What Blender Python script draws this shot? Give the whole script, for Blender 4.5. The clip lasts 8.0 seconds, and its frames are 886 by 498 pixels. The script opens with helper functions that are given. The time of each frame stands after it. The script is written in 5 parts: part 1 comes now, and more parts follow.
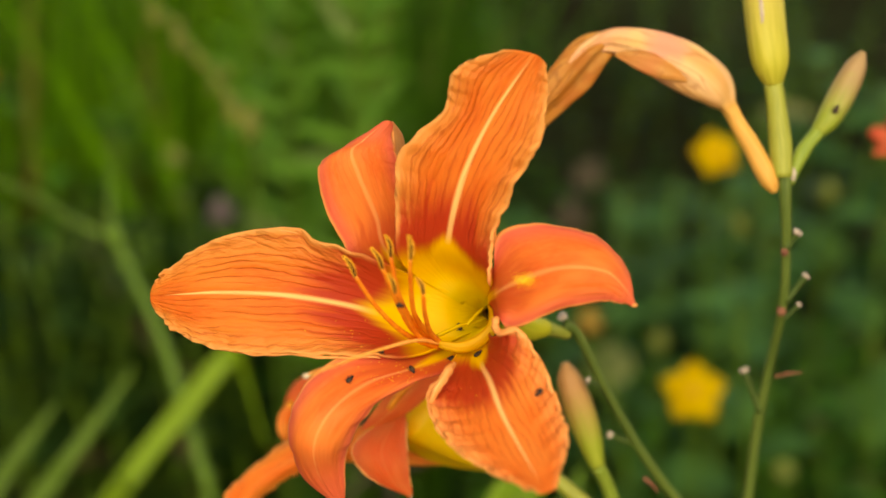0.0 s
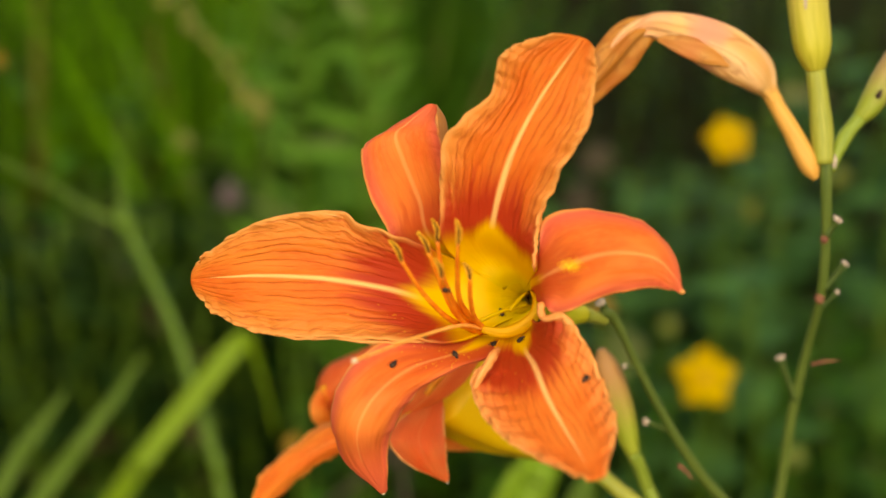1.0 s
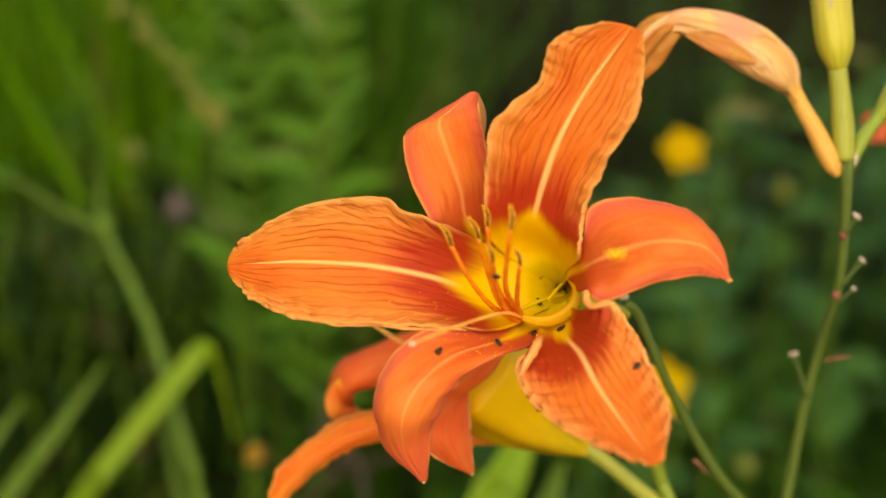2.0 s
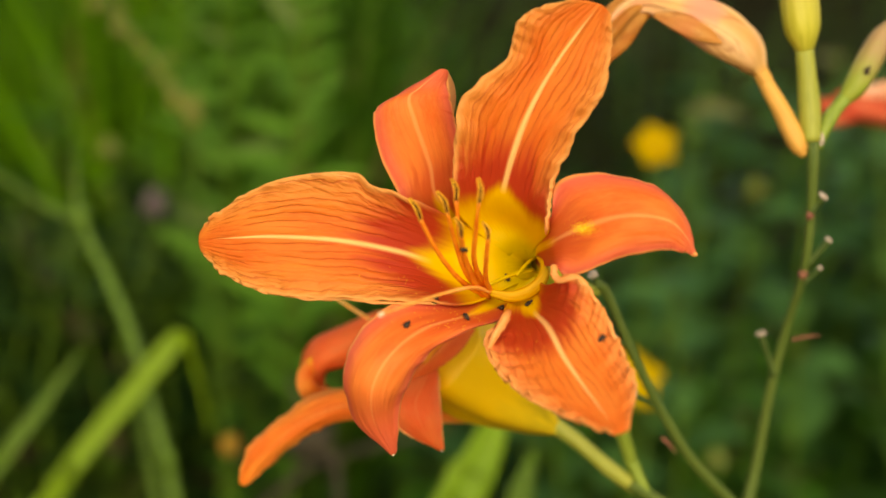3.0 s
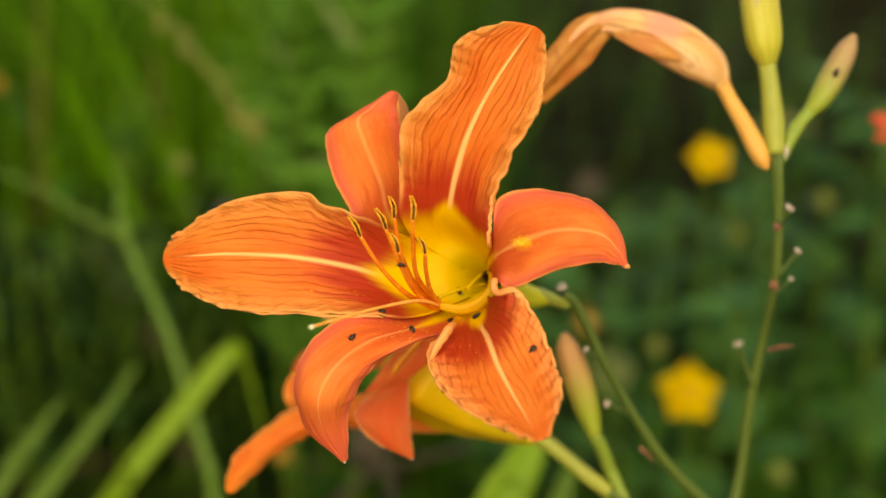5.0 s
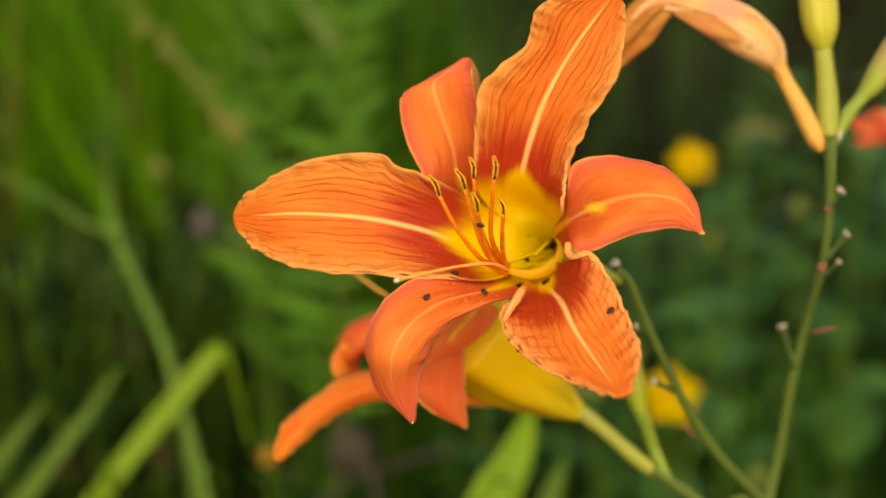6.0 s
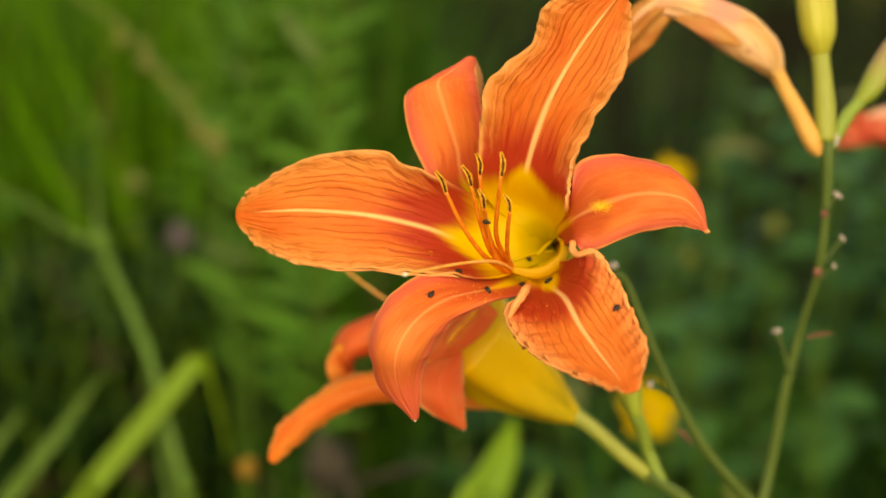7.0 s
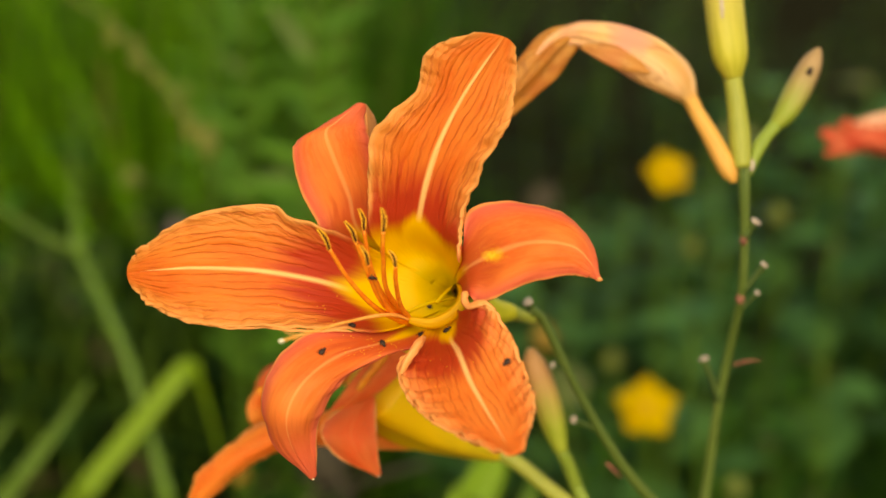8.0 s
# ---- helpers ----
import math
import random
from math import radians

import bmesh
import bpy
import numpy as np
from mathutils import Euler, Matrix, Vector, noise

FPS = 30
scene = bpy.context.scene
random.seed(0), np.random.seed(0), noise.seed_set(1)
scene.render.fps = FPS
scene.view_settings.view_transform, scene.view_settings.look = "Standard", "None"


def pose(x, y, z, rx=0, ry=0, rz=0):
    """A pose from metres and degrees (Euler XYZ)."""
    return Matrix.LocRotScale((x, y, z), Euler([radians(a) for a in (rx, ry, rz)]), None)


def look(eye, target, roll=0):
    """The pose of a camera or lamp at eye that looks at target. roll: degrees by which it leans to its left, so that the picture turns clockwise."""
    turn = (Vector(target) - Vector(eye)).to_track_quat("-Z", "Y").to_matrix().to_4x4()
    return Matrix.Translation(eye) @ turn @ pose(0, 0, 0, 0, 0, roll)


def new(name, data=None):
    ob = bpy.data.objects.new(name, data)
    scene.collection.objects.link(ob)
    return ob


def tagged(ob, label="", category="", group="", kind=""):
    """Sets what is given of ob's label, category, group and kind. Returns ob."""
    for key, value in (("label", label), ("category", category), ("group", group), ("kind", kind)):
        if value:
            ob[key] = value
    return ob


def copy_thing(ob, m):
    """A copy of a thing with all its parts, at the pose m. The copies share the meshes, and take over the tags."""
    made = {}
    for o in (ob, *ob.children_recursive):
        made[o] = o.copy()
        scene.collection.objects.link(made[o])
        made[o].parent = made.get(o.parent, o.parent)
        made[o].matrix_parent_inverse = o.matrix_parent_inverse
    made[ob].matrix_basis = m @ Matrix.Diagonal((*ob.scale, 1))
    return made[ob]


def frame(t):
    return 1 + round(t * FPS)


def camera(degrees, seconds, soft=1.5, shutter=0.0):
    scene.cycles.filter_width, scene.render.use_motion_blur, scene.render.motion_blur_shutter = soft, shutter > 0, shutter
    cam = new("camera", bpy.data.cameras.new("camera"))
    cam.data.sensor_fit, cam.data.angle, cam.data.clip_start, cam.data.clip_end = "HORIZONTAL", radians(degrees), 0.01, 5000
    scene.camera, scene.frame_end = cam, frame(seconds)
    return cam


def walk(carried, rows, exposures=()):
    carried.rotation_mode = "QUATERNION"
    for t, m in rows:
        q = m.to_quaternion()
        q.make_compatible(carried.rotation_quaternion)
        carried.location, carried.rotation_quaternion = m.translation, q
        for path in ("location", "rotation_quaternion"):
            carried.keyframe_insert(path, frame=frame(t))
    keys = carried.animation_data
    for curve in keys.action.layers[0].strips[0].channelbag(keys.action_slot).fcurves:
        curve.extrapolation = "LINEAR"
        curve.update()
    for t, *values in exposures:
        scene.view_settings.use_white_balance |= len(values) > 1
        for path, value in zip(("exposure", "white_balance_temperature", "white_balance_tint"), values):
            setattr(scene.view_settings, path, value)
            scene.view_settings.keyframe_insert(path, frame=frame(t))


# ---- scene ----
cam = camera(32.5, 8.0, soft=1.65)
PATH = [
    (0, (0.0209, -0.0655, 0.7263), (-0.0832, 1.8307, 0.0991), -0.65),
    (0.5, (0.0254, -0.0628, 0.7296), (-0.0965, 1.8265, 0.0851), -1.07),
    (1, (0.0142, -0.0629, 0.7270), (-0.0909, 1.8262, 0.0787), -0.61),
    (1.2, (0.0096, -0.0635, 0.7247), (-0.0834, 1.8281, 0.0817), -0.45),
    (2.3, (-0.0142, -0.0674, 0.7175), (0.0110, 1.8355, 0.1025), 0.82),
    (2.5, (-0.0128, -0.0693, 0.7153), (0.0160, 1.8350, 0.1046), 0.92),
    (3, (-0.0095, -0.0765, 0.7110), (0.0241, 1.8291, 0.1047), 0.90),
    (3.5, (0.0006, -0.0796, 0.7094), (0.0017, 1.8274, 0.1067), 0.82),
    (4, (0.0287, -0.0811, 0.7159), (-0.0643, 1.8216, 0.1067), -0.49),
    (4.2, (0.0288, -0.0847, 0.7163), (-0.0689, 1.8199, 0.1136), -0.36),
    (5.3, (0.0250, -0.0893, 0.7129), (-0.0924, 1.8194, 0.1273), -0.67),
    (5.5, (0.0175, -0.0900, 0.7113), (-0.0776, 1.8210, 0.1291), -0.21),
    (6, (0.0100, -0.0921, 0.7064), (-0.0465, 1.8247, 0.1383), 0.00),
    (6.5, (-0.0009, -0.0949, 0.6989), (-0.0187, 1.8302, 0.1571), 0.73),
    (7, (0.0013, -0.0932, 0.6999), (-0.0112, 1.8330, 0.1615), 0.72),
    (7.5, (0.0127, -0.0851, 0.7071), (-0.0206, 1.8369, 0.1548), 0.30),
    (8, (0.0194, -0.0795, 0.7151), (-0.0232, 1.8350, 0.1382), -0.02),
]
walk(cam, [(t, look(eye, target, roll)) for t, eye, target, roll in PATH],
     [(0, 0.34, 8000, 10), (8, 0.34, 8000, 10)])
cam.data.dof.use_dof = True
cam.data.dof.focus_distance = 0.399
cam.data.dof.aperture_fstop = 6.0

# ---- world, sun, exposure ----
world = bpy.data.worlds.new("overcast_sky")
scene.world = world
world.use_nodes = True
sky = world.node_tree.nodes.new("ShaderNodeTexSky")
sky.sky_type = "NISHITA"
sky.sun_disc = False
sky.sun_elevation, sky.sun_rotation = radians(36), radians(180)
background_node = world.node_tree.nodes["Background"]
background_node.inputs["Strength"].default_value = 0.15
world.node_tree.links.new(sky.outputs[0], background_node.inputs["Color"])
sun = new("sun", bpy.data.lights.new("sun", "SUN"))
sun.data.energy, sun.data.angle, sun.data.color = 3.4, radians(75), (1.0, 0.94, 0.82)
sun.matrix_world = look((0.2, -2.0, 2.2), (0, 0.3, 0.5))


# ---- materials ----
class Graph:
    """Short names for the nodes of one material."""

    def __init__(self, name):
        self.material = bpy.data.materials.new(name)
        self.material.use_nodes = True
        self.tree = self.material.node_tree
        self.shader = self.tree.nodes["Principled BSDF"]
        self.output = self.tree.nodes["Material Output"]

    def put(self, socket, value):
        if hasattr(value, "is_linked"):
            self.tree.links.new(value, socket)
        else:
            socket.default_value = value

    def math(self, op, a, b=0.0, c=0.0):
        node = self.tree.nodes.new("ShaderNodeMath")
        node.operation = op
        for socket, value in zip(node.inputs, (a, b, c)):
            self.put(socket, value)
        return node.outputs[0]

    def step(self, value, low, high, to_low=0.0, to_high=1.0):
        node = self.tree.nodes.new("ShaderNodeMapRange")
        node.interpolation_type = "SMOOTHSTEP"
        for socket, v in zip(node.inputs, (value, low, high, to_low, to_high)):
            self.put(socket, v)
        return node.outputs[0]

    def mix(self, factor, a, b):
        node = self.tree.nodes.new("ShaderNodeMix")
        node.data_type = "RGBA"
        self.put(node.inputs[0], factor)
        self.put(node.inputs[6], (*a, 1) if isinstance(a, tuple) else a)
        self.put(node.inputs[7], (*b, 1) if isinstance(b, tuple) else b)
        return node.outputs[2]

    def noise(self, vector, scale, detail=2.0):
        node = self.tree.nodes.new("ShaderNodeTexNoise")
        self.put(node.inputs["Vector"], vector)
        self.put(node.inputs["Scale"], scale)
        node.inputs["Detail"].default_value = detail
        return node.outputs["Fac"]

    def join(self, x, y, z):
        node = self.tree.nodes.new("ShaderNodeCombineXYZ")
        for socket, value in zip(node.inputs, (x, y, z)):
            self.put(socket, value)
        return node.outputs[0]

    def coordinate(self, which):
        return self.tree.nodes.new("ShaderNodeTexCoord").outputs[which]

    def split(self, vector):
        node = self.tree.nodes.new("ShaderNodeSeparateXYZ")
        self.put(node.inputs[0], vector)
        return node.outputs

    def object_random(self):
        return self.tree.nodes.new("ShaderNodeObjectInfo").outputs["Random"]

    def island_random(self):
        return self.tree.nodes.new("ShaderNodeNewGeometry").outputs["Random Per Island"]

    def bump(self, height, strength, distance):
        node = self.tree.nodes.new("ShaderNodeBump")
        node.inputs["Strength"].default_value = strength
        node.inputs["Distance"].default_value = distance
        self.put(node.inputs["Height"], height)
        self.put(self.shader.inputs["Normal"], node.outputs[0])
        return node.outputs[0]

    def finish(self, colour, roughness, specular=0.3, thin=0.0, normal=None):
        self.put(self.shader.inputs["Base Color"], (*colour, 1) if isinstance(colour, tuple) else colour)
        self.put(self.shader.inputs["Roughness"], roughness)
        self.shader.inputs["Specular IOR Level"].default_value = specular
        if thin:
            through_leaf = self.tree.nodes.new("ShaderNodeBsdfTranslucent")
            self.put(through_leaf.inputs[0], (*colour, 1) if isinstance(colour, tuple) else colour)
            if normal:
                self.put(through_leaf.inputs["Normal"], normal)
            blend = self.tree.nodes.new("ShaderNodeMixShader")
            blend.inputs[0].default_value = thin
            self.put(blend.inputs[1], self.shader.outputs[0])
            self.put(blend.inputs[2], through_leaf.outputs[0])
            self.put(self.output.inputs[0], blend.outputs[0])
        return self.material


def tepal_material(name, flesh, pale, red, rib, vein, rim, yellow_end=0.24, red_end=0.46, crinkled=2.5, relief_strength=0.45, rim_tint=(0.92, 0.31, 0.04), thin=0.32, edge=(0.82, 0.33, 0.075), pillowed=0.0, tipped=0.0):
    """Petal skin: yellow throat, red eye, pale midrib, darker branching veins, paler rim."""
    g = Graph(name)
    u, v, _ = g.split(g.coordinate("UV"))
    seed = g.math("MULTIPLY", g.object_random(), 20.0)
    side = g.math("MULTIPLY", g.math("ABSOLUTE", g.math("SUBTRACT", u, 0.5)), 2.0)
    sway = g.noise(g.join(g.math("MULTIPLY", u, 3.0), g.math("MULTIPLY", v, 5.0), seed), 1.0, 3.0)
    ripple = g.math("SUBTRACT", g.noise(g.join(g.math("MULTIPLY", u, 13.0), g.math("MULTIPLY", v, 21.0), seed), 1.0, 2.0), 0.5)
    sway = g.math("ADD", sway, g.math("MULTIPLY", g.math("MULTIPLY", ripple, g.step(side, 0.1, 0.8, 0.3, 1.0)), 0.5))
    across = g.math("ADD", g.math("MULTIPLY", u, 15.0), g.math("MULTIPLY", sway, 1.6))
    fibre = g.noise(g.join(across, g.math("MULTIPLY", v, 2.2), seed), 1.0, 2.0)
    branch = g.step(g.math("ABSOLUTE", g.math("SUBTRACT", fibre, 0.5)), 0.0, 0.035, 1.0, 0.0)
    fan = g.math("SUBTRACT", g.math("MULTIPLY", side, 7.5), g.math("MULTIPLY", v, 2.4))
    count = g.math("ADD", fan, g.math("ADD", g.math("MULTIPLY", sway, 1.8), g.step(u, 0.49, 0.51, 0.0, 0.43)))
    ray = g.step(g.math("ABSOLUTE", g.math("SUBTRACT", g.math("FRACT", count), 0.5)), 0.02, 0.17, 1.0, 0.0)
    broken = g.step(g.noise(g.join(g.math("MULTIPLY", u, 12.0), g.math("MULTIPLY", v, 5.0), seed), 1.0, 2.0), 0.36, 0.56)
    line = g.math("MAXIMUM", g.math("MULTIPLY", branch, 0.3), g.math("MULTIPLY", ray, broken))
    fine = g.noise(g.join(g.math("MULTIPLY", u, 42.0), g.math("MULTIPLY", v, 30.0), seed), 1.0, 3.0)
    cloud = g.noise(g.join(g.math("MULTIPLY", u, 2.5), g.math("MULTIPLY", v, 3.5), seed), 1.0, 2.0)
    colour = g.mix(g.step(cloud, 0.35, 0.7), flesh, pale)
    colour = g.mix(g.math("MULTIPLY", g.step(fine, 0.35, 0.75), 0.4), colour, pale)
    outer = g.math("MAXIMUM", g.step(side, 0.45, 1.0), g.step(g.math("ADD", v, g.math("MULTIPLY", cloud, 0.2)), 0.72, 1.08, 0.0, tipped))
    colour = g.mix(g.math("MULTIPLY", outer, rim), colour, rim_tint)
    away = g.step(v, 0.98, 0.75)
    colour = g.mix(g.math("MULTIPLY", g.math("MULTIPLY", line, away), vein), colour, (0.46, 0.062, 0.006))
    ragged = g.math("ADD", v, g.math("MULTIPLY", g.math("SUBTRACT", fibre, 0.5), 0.22))
    bowed = g.math("ADD", ragged, g.math("MULTIPLY", g.math("POWER", side, 2.0), 0.10))
    colour = g.mix(g.math("MULTIPLY", g.step(bowed, red_end + 0.04, red_end - 0.12), red), colour, (0.46, 0.032, 0.007))
    colour = g.mix(g.math("MULTIPLY", g.step(side, 0.9, 0.985), g.math("MULTIPLY", rim, g.step(v, 0.2, 0.35))), colour, edge)
    ribline = g.math("MULTIPLY", g.step(side, g.math("MULTIPLY", g.step(v, 1.05, 0.2, 0.02, 0.085), 1.0), 0.012), g.step(v, 1.0, 0.82))
    colour = g.mix(g.math("MULTIPLY", ribline, rib), colour, (1.0, 0.55, 0.17))
    gold = g.math("ADD", g.math("ADD", v, g.math("MULTIPLY", g.math("SUBTRACT", fibre, 0.5), 0.05)),
                  g.math("MULTIPLY", g.step(side, 0.0, 0.5), 0.09))
    deep = g.mix(g.step(v, 0.0, 0.14), (0.68, 0.49, 0.010), (0.88, 0.53, 0.007))
    colour = g.mix(g.step(gold, yellow_end + 0.03, yellow_end - 0.07), colour, deep)
    crinkle = g.math("MULTIPLY", g.noise(g.join(g.math("SUBTRACT", g.math("MULTIPLY", v, 34.0), g.math("MULTIPLY", side, 11.0)), g.math("MULTIPLY", u, 5.0), seed), 1.0, 3.0), g.step(side, 0.3, 0.95))
    fine = g.math("ADD", fine, g.math("MULTIPLY", crinkle, crinkled))
    pillow = g.math("ABSOLUTE", g.math("SUBTRACT", g.math("FRACT", g.math("ADD", count, g.math("MULTIPLY", crinkle, 1.2))), 0.5))
    quilt = g.noise(g.join(g.math("MULTIPLY", count, 0.9), g.math("MULTIPLY", v, 26.0), seed), 1.0, 2.0)
    pillow = g.math("MULTIPLY", g.math("MULTIPLY", pillow, quilt), g.step(side, 0.12, 0.6, 0.0, pillowed))
    fine = g.math("ADD", fine, pillow)
    relief = g.math("SUBTRACT", g.math("ADD", g.math("MULTIPLY", fine, 0.35), g.math("MULTIPLY", fibre, 0.5)),
                    g.math("MULTIPLY", line, 0.28))
    relief = g.math("MULTIPLY", relief, g.step(v, yellow_end - 0.08, yellow_end + 0.08, 0.15, 1.0))
    normal = g.bump(relief, relief_strength, 0.0009)
    return g.finish(colour, 0.58, 0.22, thin, normal)


def green_material(name, dark, light, tip=None, roughness=0.5, scale=260.0, thin=0.0):
    """Stem, bud or leaf skin, which may change colour along its length."""
    g = Graph(name)
    u, v, _ = g.split(g.coordinate("UV"))
    seed = g.object_random()
    streak = g.noise(g.join(g.math("MULTIPLY", u, 26.0), g.math("MULTIPLY", v, 3.0), g.math("MULTIPLY", seed, 9.0)), 1.0, 3.0)
    spots = g.noise(g.coordinate("Object"), scale, 3.0)
    colour = g.mix(g.step(streak, 0.3, 0.7), dark, light)
    if tip:
        colour = g.mix(g.step(g.math("ADD", v, g.math("MULTIPLY", streak, 0.25)), 0.30, 0.85), colour, tip)
    colour = g.mix(g.math("MULTIPLY", g.step(spots, 0.55, 0.8), 0.3), colour, light)
    normal = g.bump(g.math("ADD", streak, g.math("MULTIPLY", spots, 0.4)), 0.3, 0.0006)
    return g.finish(colour, roughness, 0.2, thin, normal)


def blade_material(name, dark, light, dry, dry_share=0.08, thin=0.3):
    """Grass and leaves, each blade of its own shade."""
    g = Graph(name)
    pick = g.math("FRACT", g.math("ADD", g.island_random(), g.object_random()))
    patch = g.noise(g.coordinate("Object"), 7.0, 2.0)
    colour = g.mix(g.math("ADD", g.math("MULTIPLY", pick, 0.6), g.step(patch, 0.3, 0.75, 0.0, 0.4)), dark, light)
    colour = g.mix(g.step(pick, 1.0 - dry_share, 1.0 - dry_share + 0.02), colour, dry)
    g.bump(g.noise(g.coordinate("Object"), 320.0, 2.0), 0.2, 0.0008)
    return g.finish(colour, 0.55, 0.10, thin)


def wilted_material(name, base, pale, flush, crease, foot=None):
    """Withered petal skin: long soft folds, a pinkish flush and thin dark creases."""
    g = Graph(name)
    u, v, _ = g.split(g.coordinate("UV"))
    ring = g.math("ABSOLUTE", g.math("SUBTRACT", u, 0.5))
    sway = g.math("MULTIPLY", g.noise(g.join(g.math("MULTIPLY", ring, 4.0), g.math("MULTIPLY", v, 3.0), 0.3), 1.0, 2.0), 0.9)
    folds = g.noise(g.join(g.math("ADD", g.math("MULTIPLY", ring, 7.0), sway), g.math("MULTIPLY", v, 1.6), 2.0), 1.0, 2.0)
    lines = g.noise(g.join(g.math("ADD", g.math("MULTIPLY", ring, 9.0), g.math("MULTIPLY", sway, 2.0)), g.math("MULTIPLY", v, 2.4), 5.0), 1.0, 3.0)
    cloud = g.noise(g.coordinate("Object"), 90.0, 3.0)
    colour = g.mix(g.step(folds, 0.32, 0.62), base, pale)
    mid = g.math("MULTIPLY", g.step(v, 0.28, 0.50, 0.25, 1.0), g.step(v, 0.98, 0.80, 0.4, 1.0))
    colour = g.mix(g.math("MULTIPLY", g.math("MULTIPLY", g.step(cloud, 0.28, 0.68), mid), 0.9), colour, flush)
    if foot:
        colour = g.mix(g.step(v, 0.17, 0.06), colour, foot)
    dark = g.step(g.math("ABSOLUTE", g.math("SUBTRACT", lines, 0.47)), 0.0, 0.05, 1.0, 0.0)
    dark = g.math("MULTIPLY", dark, g.math("MULTIPLY", g.step(v, 0.22, 0.38), g.step(cloud, 0.62, 0.42)))
    colour = g.mix(g.math("MULTIPLY", dark, 0.5), colour, crease)
    normal = g.bump(g.math("ADD", g.math("ADD", folds, g.math("MULTIPLY", lines, 0.6)), g.math("MULTIPLY", dark, -0.3)), 0.5, 0.0012)
    return g.finish(colour, 0.6, 0.2, 0.2, normal)


def plain_material(name, a, b, scale, roughness, relief=0.3, depth=0.0005, gloss=0.3):
    g = Graph(name)
    n = g.noise(g.coordinate("Object"), scale, 4.0)
    g.bump(n, relief, depth)
    return g.finish(g.mix(g.step(n, 0.35, 0.68), a, b), roughness, gloss)


def soil_material():
    g = Graph("soil")
    p = g.coordinate("Object")
    coarse, fine = g.noise(p, 1.3, 6.0), g.noise(p, 60.0, 5.0)
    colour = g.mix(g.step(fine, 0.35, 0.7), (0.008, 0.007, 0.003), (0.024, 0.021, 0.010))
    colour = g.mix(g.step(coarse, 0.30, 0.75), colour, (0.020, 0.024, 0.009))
    g.bump(g.math("ADD", coarse, fine), 0.7, 0.02)
    return g.finish(colour, 0.95, 0.0)


PETAL = tepal_material("ruffled_petal_skin", (0.72, 0.130, 0.0110), (0.78, 0.210, 0.023), 0.95, 0.95, 0.57, 0.95, 0.30, 0.47, 4.5, 0.65, (0.76, 0.265, 0.046), pillowed=3.6, edge=(0.80, 0.34, 0.08))
LOW_PETAL = tepal_material("crinkled_petal_skin", (0.80, 0.160, 0.018), (0.86, 0.235, 0.034), 0.92, 0.95, 0.52, 0.75, 0.23, 0.49, 1.8, 0.55, (0.83, 0.280, 0.066), pillowed=2.6)
SEPAL = tepal_material("smooth_sepal_skin", (0.78, 0.145, 0.020), (0.84, 0.225, 0.036), 0.6, 0.30, 0.14, 0.85, 0.20, 0.38, 0.5, 0.22, (0.72, 0.112, 0.064), tipped=0.8)
FAR_TEPAL = tepal_material("far_petal_skin", (0.97, 0.205, 0.048), (0.98, 0.29, 0.075), 0.1, 0.2, 0.12, 0.4, 0.22, 0.4, 0.6, 0.2, (0.95, 0.30, 0.12), thin=0.62)
FAR_INNER = tepal_material("far_inner_skin", (0.80, 0.12, 0.020), (0.88, 0.20, 0.035), 0.3, 0.2, 0.1, 0.3, 0.05, 0.3, 0.3, 0.2, (0.85, 0.22, 0.06), thin=0.35)
FAR_RUFFLED = tepal_material("far_ruffled_skin", (0.86, 0.16, 0.014), (0.92, 0.27, 0.03), 0.2, 0.25, 0.6, 0.6, 0.22, 0.4, 3.0, 0.6, (0.93, 0.40, 0.08), thin=0.3, pillowed=2.0)
TUBE = green_material("golden_tube_skin", (0.62, 0.40, 0.006), (0.70, 0.48, 0.012), None, 0.5, 200.0, 0.3)
FAR_TUBE = green_material("flared_tube_skin", (0.52, 0.345, 0.015), (0.82, 0.54, 0.022), (0.84, 0.48, 0.014), 0.45, 120.0, 0.2)
BAND_SKIN = green_material("fused_filament_skin", (0.62, 0.315, 0.006), (0.70, 0.375, 0.010), None, 0.6, 300.0, 0.3)
OUTER_TUBE = green_material("outer_tube_skin", (0.46, 0.42, 0.020), (0.56, 0.48, 0.03), None, 0.5, 200.0, 0.1)
RIM = green_material("petal_rim_skin", (0.76, 0.250, 0.045), (0.84, 0.385, 0.120), None, 0.55, 500.0, 0.2)
FILAMENT = plain_material("filament", (0.74, 0.16, 0.008), (0.84, 0.27, 0.015), 300.0, 0.6)
STYLE_SKIN = plain_material("style_skin", (0.88, 0.34, 0.05), (0.92, 0.45, 0.10), 300.0, 0.45)
ANTHER = plain_material("anther_skin", (0.035, 0.012, 0.004), (0.14, 0.055, 0.012), 1400.0, 0.9, gloss=0.02)
POLLEN = plain_material("pollen", (0.72, 0.36, 0.015), (0.88, 0.54, 0.04), 900.0, 0.9, gloss=0.05)
ANTHER_EDGE = plain_material("anther_edge", (0.56, 0.235, 0.018), (0.74, 0.36, 0.035), 900.0, 0.9, gloss=0.03)
# olive-brown lining of the tube mouth, with the shade inside put into its colour
SHADED_OPENING = plain_material("shaded_opening_skin", (0.28, 0.155, 0.007), (0.40, 0.25, 0.012), 600.0, 0.6)
STIGMA = plain_material("stigma_skin", (0.66, 0.54, 0.30), (0.78, 0.68, 0.44), 900.0, 0.6)
SCAPE = green_material("scape_skin", (0.054, 0.084, 0.011), (0.104, 0.138, 0.022), None, 0.6)
